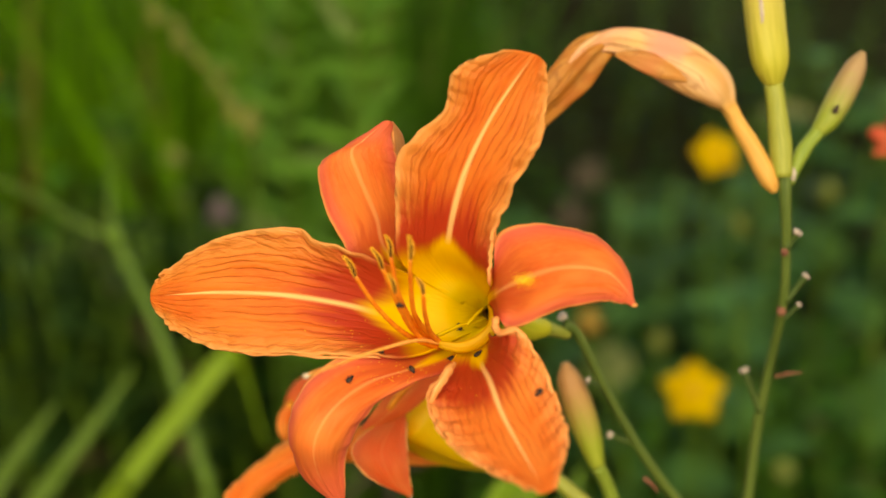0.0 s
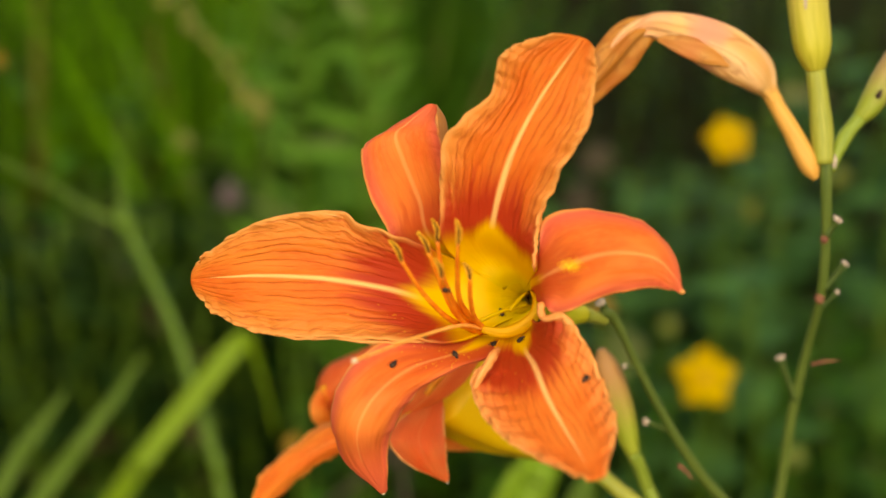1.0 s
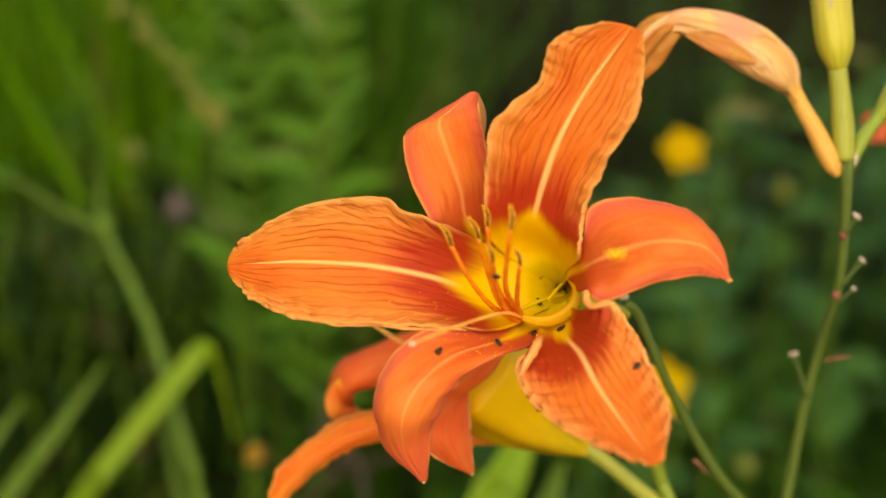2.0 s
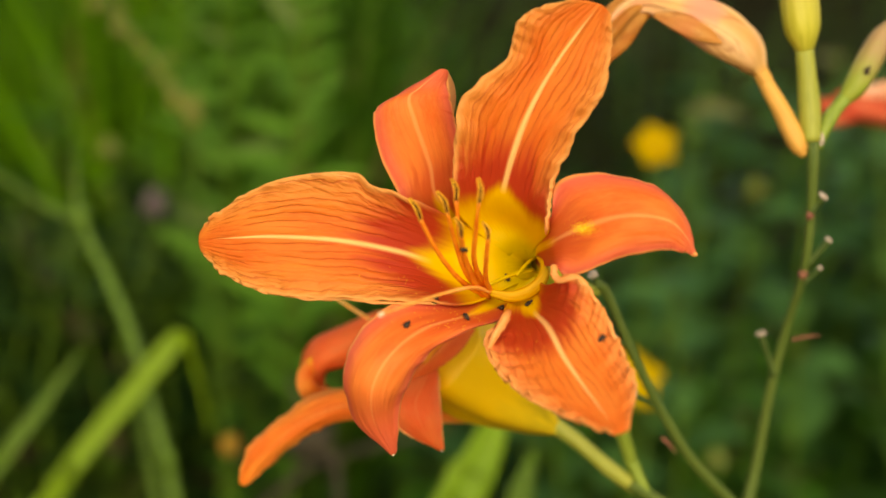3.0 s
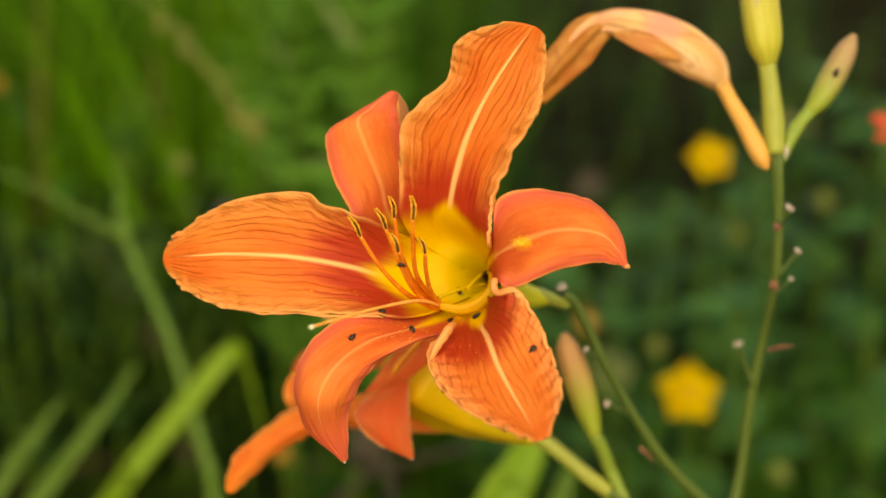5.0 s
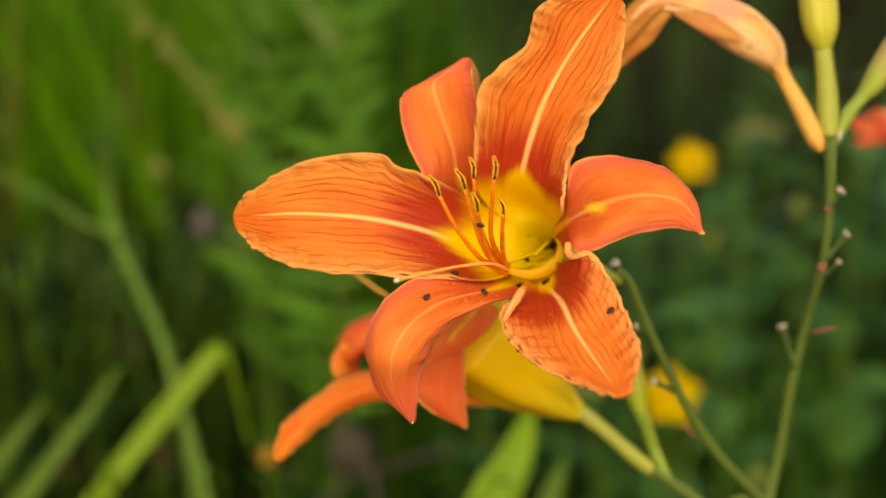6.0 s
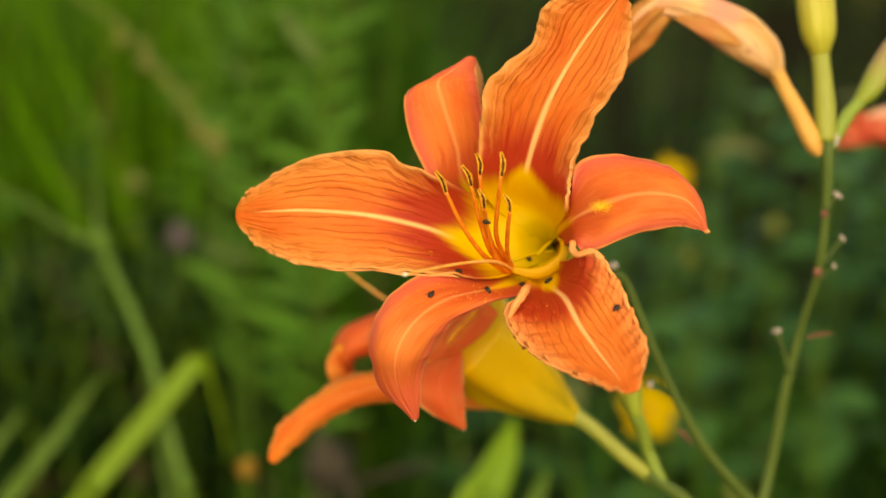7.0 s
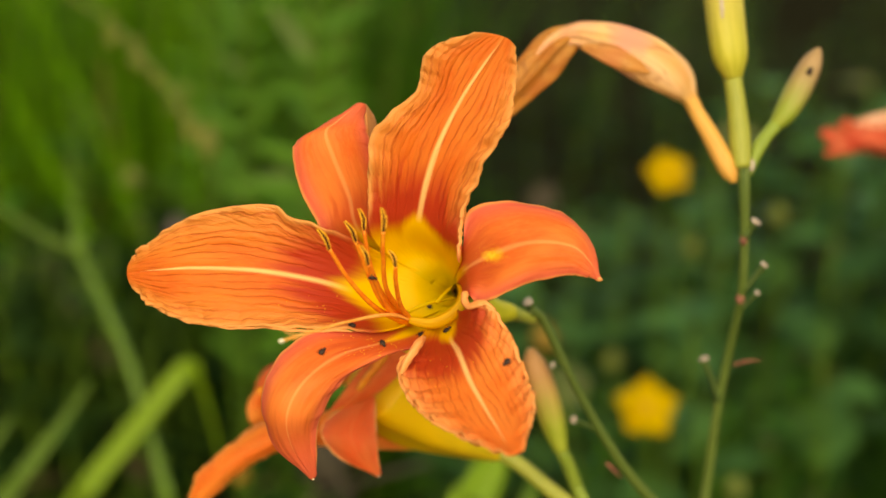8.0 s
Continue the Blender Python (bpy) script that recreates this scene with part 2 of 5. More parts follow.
PEDICEL = green_material("pedicel_skin", (0.225, 0.235, 0.028), (0.31, 0.305, 0.045), None, 0.42)
BUD_STEM = green_material("bud_stem_skin", (0.150, 0.205, 0.020), (0.215, 0.265, 0.034), None, 0.45)
GOLD_BUD = green_material("golden_bud_skin", (0.345, 0.315, 0.024), (0.45, 0.39, 0.045), (0.51, 0.40, 0.085), 0.42)
PALE_BUD = green_material("pale_bud_skin", (0.185, 0.225, 0.018), (0.25, 0.27, 0.034), (0.315, 0.19, 0.075), 0.5)
FLUSHED_BUD = green_material("flushed_bud_skin", (0.22, 0.26, 0.018), (0.29, 0.31, 0.033), (0.42, 0.205, 0.065), 0.5)
WILT_STEM = green_material("wilted_tube_skin", (0.57, 0.27, 0.048), (0.63, 0.315, 0.064), None, 0.5)
WILT = wilted_material("wilted_petal_skin", (0.66, 0.34, 0.090), (0.78, 0.48, 0.200), (0.68, 0.27, 0.16), (0.38, 0.115, 0.028), (0.62, 0.305, 0.060))
WILT_DARK = wilted_material("drooping_petal_skin", (0.46, 0.165, 0.018), (0.56, 0.27, 0.060), (0.38, 0.100, 0.010), (0.18, 0.045, 0.008))
WILT_FOLD = wilted_material("wilted_fold_skin", (0.50, 0.19, 0.030), (0.60, 0.29, 0.075), (0.52, 0.17, 0.045), (0.26, 0.065, 0.014))
RED_WILT = wilted_material("red_wilted_skin", (0.50, 0.062, 0.020), (0.62, 0.155, 0.058), (0.46, 0.046, 0.015), (0.20, 0.018, 0.008))
PEACH_WILT = wilted_material("peach_wilted_skin", (0.72, 0.31, 0.14), (0.84, 0.52, 0.33), (0.70, 0.25, 0.11), (0.45, 0.12, 0.05))
SCAR = plain_material("dry_scar", (0.29, 0.21, 0.14), (0.46, 0.37, 0.27), 500.0, 0.8)
STUB_SKIN = green_material("stub_skin", (0.034, 0.058, 0.009), (0.062, 0.092, 0.016), None, 0.6)
ORANGE_HEAD = plain_material("orange_head", (0.17, 0.090, 0.012), (0.26, 0.145, 0.018), 120.0, 0.7, gloss=0.05)
RUSTY_BUD = plain_material("rusty_bud", (0.125, 0.085, 0.012), (0.215, 0.125, 0.020), 90.0, 0.6, gloss=0.1)
BRACT = plain_material("dry_bract", (0.15, 0.052, 0.026), (0.25, 0.10, 0.048), 500.0, 0.8)
BEETLE = plain_material("beetle_shell", (0.020, 0.014, 0.010), (0.060, 0.036, 0.022), 700.0, 0.7, gloss=0.1)
BRIGHT_LEAF = green_material("bright_leaf_skin", (0.150, 0.255, 0.008), (0.210, 0.325, 0.013), None, 0.45, 200.0, 0.4)
DULL_LEAF = green_material("dull_leaf_skin", (0.060, 0.120, 0.006), (0.10, 0.17, 0.010), None, 0.5, 200.0, 0.3)
MEADOW_STEM = green_material("meadow_stem_skin", (0.060, 0.115, 0.008), (0.090, 0.155, 0.013), None, 0.5)
FAR_STEM = green_material("far_stem_skin", (0.050, 0.100, 0.006), (0.080, 0.140, 0.010), None, 0.5)
GRASS = blade_material("grass_blade", (0.0066, 0.0209, 0.0022), (0.066, 0.176, 0.0055), (0.14, 0.11, 0.03))
BRIGHT_GRASS = blade_material("bright_grass_blade", (0.0462, 0.127, 0.0033), (0.138, 0.319, 0.0066), (0.20, 0.20, 0.03), 0.05)
HERB_LEAF = blade_material("herb_leaf", (0.014, 0.046, 0.007), (0.0792, 0.235, 0.020), (0.14, 0.14, 0.04), 0.05)
# near-black green: the shade between the plants is put into the leaf colour
SHADE_LEAF = blade_material("shade_leaf", (0.006, 0.018, 0.0035), (0.028, 0.070, 0.010), (0.05, 0.04, 0.015), 0.05)
CLOVER_LEAF = blade_material("broad_weed_leaf", (0.022, 0.066, 0.016), (0.088, 0.215, 0.046), (0.16, 0.16, 0.05), 0.04)
LIME_LEAF = green_material("lime_leaf_skin", (0.17, 0.295, 0.010), (0.235, 0.37, 0.016), None, 0.45, 200.0, 0.45)
FERN_LEAF = blade_material("lance_leaf", (0.042, 0.115, 0.008), (0.090, 0.200, 0.014), (0.10, 0.15, 0.03), 0.05)
YELLOW = plain_material("yellow_petal", (0.306, 0.187, 0.0017), (0.374, 0.246, 0.00255), 90.0, 0.7, gloss=0.05)
YELLOW_CORE = plain_material("yellow_core", (0.46, 0.25, 0.003), (0.56, 0.33, 0.005), 400.0, 0.7)
OLIVE = plain_material("olive_bud", (0.070, 0.095, 0.007), (0.130, 0.140, 0.012), 90.0, 0.6)
GOLD_OLIVE = plain_material("golden_olive_bud", (0.090, 0.100, 0.009), (0.150, 0.140, 0.014), 90.0, 0.6)
PINK = plain_material("dusty_pink", (0.060, 0.042, 0.038), (0.095, 0.066, 0.058), 90.0, 0.7)
TWIG = plain_material("dry_twig", (0.026, 0.019, 0.009), (0.048, 0.036, 0.015), 120.0, 0.85)
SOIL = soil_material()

# ---- shapes ----
# the lily stands in a space of its own: millimetres, x across, y up the picture of it, z out of the throat
SPACE = pose(0.006, 0.293, 0.590, 72.0, 0, 3.3)
CUP = [
    (9.5, -0.3, -30.3),
    (-2.3, 1.7, -12.3),
]


def here(p):
    return SPACE @ (Vector(p) * 0.001)


ROOT = Vector((0.125, 0.43, 0.0))
SWAYING = []
BASES = {}


def thing(name, base, label, category, group=""):
    """An Empty at the thing's base; its parts are built round it in world metres."""
    ob = tagged(new(name), label, category, group)
    ob.location = base
    ob.empty_display_size = 0.02
    BASES[ob.name] = Vector(base)
    return ob


def swaying_thing(*words):
    ob = thing(*words)
    SWAYING.append(ob)
    return ob


def part(name, shape, material, parent=None, label="", thickness=0.0):
    """Links one mesh (verts in world metres, faces, uvs by vertex) under a thing or a part."""
    verts, faces, uvs = shape
    base = BASES[parent.name] if parent else Vector((0, 0, 0))
    me = bpy.data.meshes.new(name)
    me.from_pydata([tuple(Vector(v) - base) for v in verts], [], faces)
    if uvs is not None:
        layer = me.uv_layers.new(name="UVMap")
        index = np.empty(len(me.loops), dtype=np.int32)
        me.loops.foreach_get("vertex_index", index)
        layer.data.foreach_set("uv", np.asarray(uvs, dtype=np.float32)[index].ravel())
    me.polygons.foreach_set("use_smooth", [True] * len(me.polygons))
    me.materials.append(material)
    me.update()
    ob = new(name, me)
    if parent:
        ob.parent = parent
        BASES[ob.name] = base
    if thickness:
        solid = ob.modifiers.new("thickness", "SOLIDIFY")
        solid.thickness, solid.offset = thickness, 0.0
    if label:
        ob["label"] = label
    return ob


def spline(points, n):
    """n points on a smooth curve through the given rows of numbers."""
    p = np.asarray(points, dtype=float)
    p = np.concatenate([[2 * p[0] - p[1]], p, [2 * p[-1] - p[-2]]])
    t = np.linspace(0, len(p) - 3, n)
    i = np.minimum(t.astype(int), len(p) - 4)
    f = (t - i).reshape(-1, *([1] * (p.ndim - 1)))
    a, b, c, d = p[i], p[i + 1], p[i + 2], p[i + 3]
    return 0.5 * (2 * b + (c - a) * f + (2 * a - 5 * b + 4 * c - d) * f ** 2 + (3 * b - a - 3 * c + d) * f ** 3)


def grid_faces(n, m, closed=False):
    cols = m if closed else m - 1
    return [(i * m + j, i * m + (j + 1) % m, (i + 1) * m + (j + 1) % m, (i + 1) * m + j) for i in range(n - 1) for j in range(cols)]


def wobble(values, seed):
    return np.array([noise.noise(Vector((x, seed * 3.7, 0.5))) for x in values])


def tepal(ribs, seed, ruffle=0.0, bays=8.0, ridge=0.35, wrinkle=0.12, n=96, m=61, roll=0.0, crinkle=0.0, layer=None, notch=0.0):
    """A petal spanned between ribs (left edge, midrib, right edge) from the base to the tip, with ruffled edges."""
    s = spline(ribs, n)
    left, mid, right = s[:, 0], s[:, 1], s[:, 2]
    across = right - left
    across /= np.maximum(np.linalg.norm(across, axis=1, keepdims=True), 1e-6)
    wl = np.linalg.norm(mid - left, axis=1, keepdims=True)
    wr = np.linalg.norm(right - mid, axis=1, keepdims=True)
    u = np.linspace(-1, 1, m)
    grid = np.empty((n, m, 3))
    for j, x in enumerate(u):
        if x >= 0:
            grid[:, j] = mid + across * wr * x + (right - mid - across * wr) * x * x
        else:
            grid[:, j] = mid + across * wl * x + (left - mid + across * wl) * x * x
    du, dv = np.gradient(grid, axis=1), np.gradient(grid, axis=0)
    normal = np.cross(du, dv)
    normal /= np.maximum(np.linalg.norm(normal, axis=2, keepdims=True), 1e-9)
    v = np.linspace(0, 1, n)
    grow = np.clip((v - 0.2) / 0.2, 0, 1) * np.clip((1.02 - v) / 0.1, 0, 1)
    lift = np.zeros((n, m))
    shift = np.zeros((n, m))
    for sign in (-1, 1):
        wave = np.sin(2 * math.pi * (bays * v + 0.6 * wobble(v * 5, seed + sign))) + 0.7 * np.sin(2 * math.pi * (2.3 * bays * v + wobble(v * 9, seed + 5 + sign)) + seed)
        nick = wobble(v * 17, seed + 11 * sign) + 0.5 * wobble(v * 41, seed + 13 * sign)
        reach = np.clip(u * sign, 0, 1)
        lift += ruffle * (wave * grow)[:, None] * (reach ** 3)[None, :]
        shift += sign * ruffle * 0.35 * (nick * grow)[:, None] * (reach ** 4)[None, :]
    if notch:
        step = np.clip((v - 0.42) / 0.015, 0, 1) * np.clip((0.80 - v) / 0.36, 0, 1) - 0.35 * np.exp(-((v - 0.40) / 0.02) ** 2)
        shift -= notch * step[:, None] * (np.clip(-u, 0, 1) ** 3)[None, :]
    lift -= roll * (np.clip((v - 0.22) / 0.12, 0, 1) * np.clip((1.0 - v) / 0.08, 0, 1))[:, None] * np.clip((np.abs(u) - 0.80) / 0.2, 0, 1)[None, :] ** 1.5
    lift += ridge * grow[:, None] * np.exp(-(u / 0.05) ** 2)[None, :]
    for k in range(n):
        for j in range(m):
            lift[k, j] += wrinkle * grow[k] * noise.noise(Vector((u[j] * 9, v[k] * 7, seed * 1.3))) * 2
            if crinkle:
                lift[k, j] += crinkle * grow[k] * u[j] ** 2 * (noise.noise(Vector((u[j] * 3, v[k] * 17 - abs(u[j]) * 6, seed))) + 0.5 * noise.noise(Vector((u[j] * 6, v[k] * 36 - abs(u[j]) * 12, seed + 4))))
    grid += normal * lift[..., None] + across[:, None, :] * shift[..., None]
    if layer is not None:
        settle(grid, layer)
    verts = [here(p) for p in grid.reshape(-1, 3)]
    uvs = [(0.5 + 0.5 * x, y) for y in v for x in u]
    return verts, grid_faces(n, m), uvs


def cup(x, y):
    """How far out a place lies in the throat: 0 at the opening of the tube, 1 at the rim."""
    (hx, hy, _), (cx, cy, _) = CUP
    px, py, dx, dy = x - hx, y - hy, cx - hx, cy - hy
    spare = 14.0 ** 2 - dx * dx - dy * dy
    along = px * dx + py * dy
    return (np.sqrt(along ** 2 + spare * (px ** 2 + py ** 2)) - along) / spare


def settle(grid, layer):
    """Lets the narrow bases of the petals grow together into one smooth funnel."""
    s = cup(grid[..., 0], grid[..., 1])
    floor = -34 + 20 * np.maximum(s, 0.0) ** 0.7 + 0.12 * layer
    w = np.clip((s - 0.4) / 0.55, 0, 1)
    w = w * w * (3 - 2 * w)
    grid[..., 2] = floor * (1 - w) + grid[..., 2] * w


def funnel():
    """The smooth inside of the throat."""
    (hx, hy, _), (cx, cy, _) = CUP
    n, m = 24, 60
    verts, uvs = [], []
    for i in range(n):
        s = 0.09 + 0.55 * i / (n - 1)
        rise = 0.6 - 3.0 * max(0.0, (s - 0.22) / 0.42) ** 1.2
        for j in range(m):
            a = 2 * math.pi * j / m
            verts.append(here((hx + (cx - hx) * s + 14.0 * s * math.cos(a), hy + (cy - hy) * s + 14.0 * s * math.sin(a), -34.0 + rise + 20 * s ** 0.7)))
            uvs.append((j / m, i / (n - 1)))
    return verts, grid_faces(n, m, True), uvs


def sweep(points, radii, n=24, m=14, lobes=0, depth=0.0, flat=1.0, space=here, rough=0.0, seed=1.0, mouth=False, twist=0.0, grain=0.08, around=1.3):
    """A round, lobed or flattened body along a curve; points in the lily's space, radii in millimetres."""
    centre = spline(points, n)
    r = np.interp(np.linspace(0, 1, n), np.linspace(0, 1, len(radii)), radii) if len(radii) < 4 else spline([[x] for x in radii], n)[:, 0]
    r = np.maximum(r, 0.01 * r.max())
    tangent = np.gradient(centre, axis=0)
    tangent /= np.linalg.norm(tangent, axis=1, keepdims=True)
    side = np.cross(tangent[0], (0.0, 0.0, 1.0))
    if np.linalg.norm(side) < 0.1:
        side = np.cross(tangent[0], (0.0, 1.0, 0.0))
    verts, uvs = [], []
    for i in range(n):
        side = side - tangent[i] * (side @ tangent[i])
        side /= np.linalg.norm(side)
        other = np.cross(tangent[i], side)
        for j in range(m):
            a = 2 * math.pi * j / m
            k = r[i] * (1 + depth * math.cos(lobes * a + twist * i / n))
            if rough:
                k *= 1 + rough * noise.noise(Vector((math.cos(a) * around, math.sin(a) * around, i * grain + seed * 9)))
            verts.append(space(centre[i] + side * math.cos(a) * k + other * math.sin(a) * k * flat))
            uvs.append((j / m, i / (n - 1)))
    faces = grid_faces(n, m, True)
    if not mouth:
        faces.append(tuple(reversed(range(m))))
    faces.append(tuple(range((n - 1) * m, n * m)))
    return verts, faces, uvs


def strip(points, widths, fold=0.25, n=20, space=here):
    """A long leaf blade folded along its middle."""
    centre = spline(points, n)
    w = np.interp(np.linspace(0, 1, n), np.linspace(0, 1, len(widths)), widths)
    tangent = np.gradient(centre, axis=0)
    tangent /= np.linalg.norm(tangent, axis=1, keepdims=True)
    verts, uvs = [], []
    for i in range(n):
        side = np.cross(tangent[i], (0.25, 0.15, 1.0))
        side /= np.linalg.norm(side)
        up = np.cross(side, tangent[i])
        for x in (-1, -0.5, 0, 0.5, 1):
            verts.append(space(centre[i] + side * x * w[i] * 0.5 + up * abs(x) * w[i] * fold))
            uvs.append((0.5 + 0.5 * x, i / (n - 1)))
    return verts, grid_faces(n, 5), uvs


def ball(p, radius, stretch=(1, 1, 1), rows=8, m=12, space=here, turn=None):
    verts, uvs = [], []
    for i in range(rows + 1):
        b = math.pi * i / rows
        for j in range(m):
            a = 2 * math.pi * j / m
            q = Vector((math.sin(b) * math.cos(a) * stretch[0], math.sin(b) * math.sin(a) * stretch[1], math.cos(b) * stretch[2])) * radius
            if turn:
                q = turn @ q
            verts.append(space(Vector(p) + q))
            uvs.append((j / m, i / rows))
    return verts, grid_faces(rows + 1, m, True), uvs


def merged(*shapes):
    verts, faces, uvs = [], [], []
    for v, f, t in shapes:
        faces += [tuple(i + len(verts) for i in q) for q in f]
        verts += v
        uvs += t
    return verts, faces, uvs


# ---- ground ----
def ground():
    n, half = 90, 30.0
    line = np.sign(np.linspace(-1, 1, n)) * np.abs(np.linspace(-1, 1, n)) ** 3 * half
    verts = [(x, y + 1.0, 0.03 * noise.noise(Vector((x * 1.5, y * 1.5, 0))) * (abs(x) + abs(y) < 12)) for y in line for x in line]
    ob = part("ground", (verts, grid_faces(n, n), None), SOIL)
    tagged(ob, "dark garden soil under weeds and grass", "ground", kind="structure")


ground()

# ---- the lily ----
PETAL_LEFT = [
    ((7.0, 2.3, -34.3), (5.9, -1.7, -36.3), (6.4, -4.7, -33.3)),
    ((-12.2, 11.4, -16.3), (-11.4, -1.5, -20.3), (-8.4, -9.8, -9.3)),
    ((-27.6, 18.1, -8.3), (-28.1, 3.3, -12.3), (-22.0, -10.0, -4.3)),
    ((-43.6, 22.7, -8.3), (-44.1, 6.2, -10.3), (-40.9, -9.1, -5.3)),
    ((-61.2, 20.4, -13.3), (-60.5, 7.1, -12.3), (-59.2, -7.9, -11.3)),
    ((-74.1, 13.6, -18.3), (-73.1, 6.6, -16.3), (-71.7, -3.3, -16.3)),
    ((-78.8, 9.5, -19.3), (-79.9, 6.2, -19.3), (-78.9, 2.7, -19.3)),
]
PETAL_TOP = [
    ((2.4, 2.3, -34.3), (5.5, 3.0, -36.3), (8.6, 2.2, -34.3)),
    ((-12.9, 13.7, -10.3), (-0.6, 15.0, -14.3), (9.8, 7.6, -4.3)),
    ((-13.9, 26.8, -4.3), (-0.2, 23.0, -7.3), (9.8, 18.5, -0.3)),
    ((-12.6, 41.6, 1.6), (3.3, 35.8, -1.3), (15.1, 32.5, 4.7)),
    ((-1.5, 51.9, 3.6), (8.8, 47.6, 2.6), (21.8, 43.5, 7.6)),
    ((1.4, 61.3, 7.6), (15.5, 57.8, 5.6), (23.9, 55.4, 7.6)),
    ((13.4, 66.2, 8.6), (21.1, 65.2, 7.6), (23.8, 62.8, 7.6)),
]
PETAL_LOW = [
    ((6.1, -3.9, -32.3), (8.0, -3.9, -33.3), (9.6, -2.4, -32.3)),
    ((-1.9, -13.2, -4.3), (7.0, -11.6, -10.3), (9.5, -5.2, -3.3)),
    ((-6.5, -19.0, 1.7), (8.8, -15.6, 5.7), (14.4, -2.7, 7.7)),
    ((-4.9, -25.0, 11.7), (11.0, -22.1, 15.7), (20.4, -9.5, 11.7)),
    ((-0.2, -30.0, 21.7), (13.9, -27.9, 24.7), (24.4, -20.5, 19.7)),
    ((8.9, -34.8, 31.7), (17.0, -33.3, 33.7), (25.6, -27.4, 29.7)),
    ((17.8, -37.7, 41.7), (19.6, -37.7, 41.7), (22.0, -36.9, 40.7)),
]
SEPAL_RIGHT = [
    ((9.6, 1.5, -33.3), (10.1, -0.4, -34.3), (10.1, -2.4, -33.3)),
    ((10.4, 11.3, -3.3), (10.4, 5.1, -6.3), (11.3, -0.3, -2.3)),
    ((12.3, 21.3, -0.3), (18.3, 9.8, 4.7), (14.6, -2.9, 2.7)),
    ((25.7, 23.0, 2.7), (27.7, 12.3, 10.7), (25.6, 1.8, 8.7)),
    ((37.0, 18.7, 5.7), (37.1, 11.1, 13.7), (35.7, 3.9, 12.7)),
    ((42.9, 11.2, 9.7), (41.5, 6.9, 13.7), (40.6, 3.8, 12.7)),
    ((43.6, 4.0, 12.7), (44.0, 2.9, 12.7), (42.9, 3.2, 12.7)),
]
SEPAL_LOW = [
    ((2.9, -7.4, -28.3), (5.2, -7.6, -30.3), (6.8, -6.1, -30.3)),
    ((-14.9, -10.3, -8.3), (-8.4, -12.7, -9.3), (0.5, -13.5, -12.3)),
    ((-29.3, -9.8, -4.3), (-21.9, -16.1, -0.3), (-8.0, -15.8, -6.3)),
    ((-38.8, -18.1, -1.3), (-30.9, -22.5, 5.7), (-19.9, -21.4, -0.3)),
    ((-42.1, -28.0, -1.3), (-35.3, -30.8, 5.7), (-25.2, -28.7, 1.7)),
    ((-39.6, -38.6, -4.3), (-34.5, -39.5, -0.3), (-28.4, -36.2, -1.3)),
    ((-30.8, -47.6, -6.3), (-29.5, -48.6, -6.3), (-28.7, -47.0, -6.3)),
]
SEPAL_BACK = [
    ((-1.5, 1.5, -36.3), (0.1, 2.2, -38.3), (2.4, 3.1, -36.3)),
    ((-23.8, 13.1, -17.3), (-16.4, 15.9, -20.3), (-8.9, 15.8, -20.3)),
    ((-28.7, 19.9, -14.3), (-19.8, 26.4, -15.3), (-10.2, 26.3, -18.3)),
    ((-33.0, 28.8, -13.3), (-23.8, 36.7, -11.4), (-12.6, 36.8, -16.3)),
    ((-34.4, 38.5, -13.4), (-25.6, 42.6, -10.4), (-13.8, 41.2, -15.4)),
    ((-29.9, 42.7, -15.4), (-22.8, 45.6, -12.4), (-15.0, 45.7, -15.4)),
    ((-18.4, 49.9, -16.4), (-16.1, 51.2, -15.4), (-15.2, 50.0, -17.4)),
]
SEPAL_FOLD = [
    ((-15.6, 50.8, -17.0), (-15.3, 51.2, -17.4), (-15.1, 51.1, -18.0)),
    ((-15.2, 48.2, -16.6), (-14.0, 48.5, -20.0), (-12.9, 48.3, -24.0)),
    ((-14.9, 44.5, -16.8), (-13.6, 44.7, -20.5), (-12.2, 44.9, -25.0)),
    ((-14.5, 41.2, -17.0), (-13.6, 41.1, -20.0), (-12.8, 41.0, -23.0)),
    ((-14.1, 38.9, -17.5), (-13.9, 38.8, -18.5), (-13.6, 38.9, -20.0)),
]
STAMENS = [
    ((-4.4, -8.4, -16.3), (-12.5, -4.0, -4.3), (-19.2, 3.4, 5.7), (-23.9, 11.1, 12.7), (-26.8, 16.3, 13.7)),
    ((-4.0, -8.1, -16.3), (-9.6, -2.2, -4.3), (-13.5, 6.1, 5.7), (-15.2, 15.8, 12.7), (-16.4, 21.2, 13.7)),
    ((-4.1, -8.2, -16.3), (-10.6, -2.9, -4.3), (-14.3, 4.7, 3.7), (-17.3, 13.0, 11.7), (-20.0, 18.1, 12.7)),
    ((-3.5, -7.8, -16.3), (-9.5, 0.3, 1.7), (-10.4, 9.1, 13.7), (-10.3, 15.1, 19.7), (-10.7, 21.0, 20.7)),
    ((-4.0, -8.4, -16.3), (-9.2, -4.4, -4.3), (-12.6, 2.7, 7.7), (-14.2, 7.1, 15.7), (-16.0, 11.7, 17.7)),
    ((-3.2, -7.8, -16.3), (-6.0, -3.7, -4.3), (-7.2, 1.9, 7.7), (-7.4, 6.7, 13.7), (-9.1, 10.7, 14.7)),
]
STYLE = [
    (-1.7, -7.8, -16.3),
    (-9.0, -5.8, -4.3),
    (-18.2, -6.9, 11.7),
    (-27.2, -9.0, 25.7),
    (-34.4, -11.0, 35.7),
]
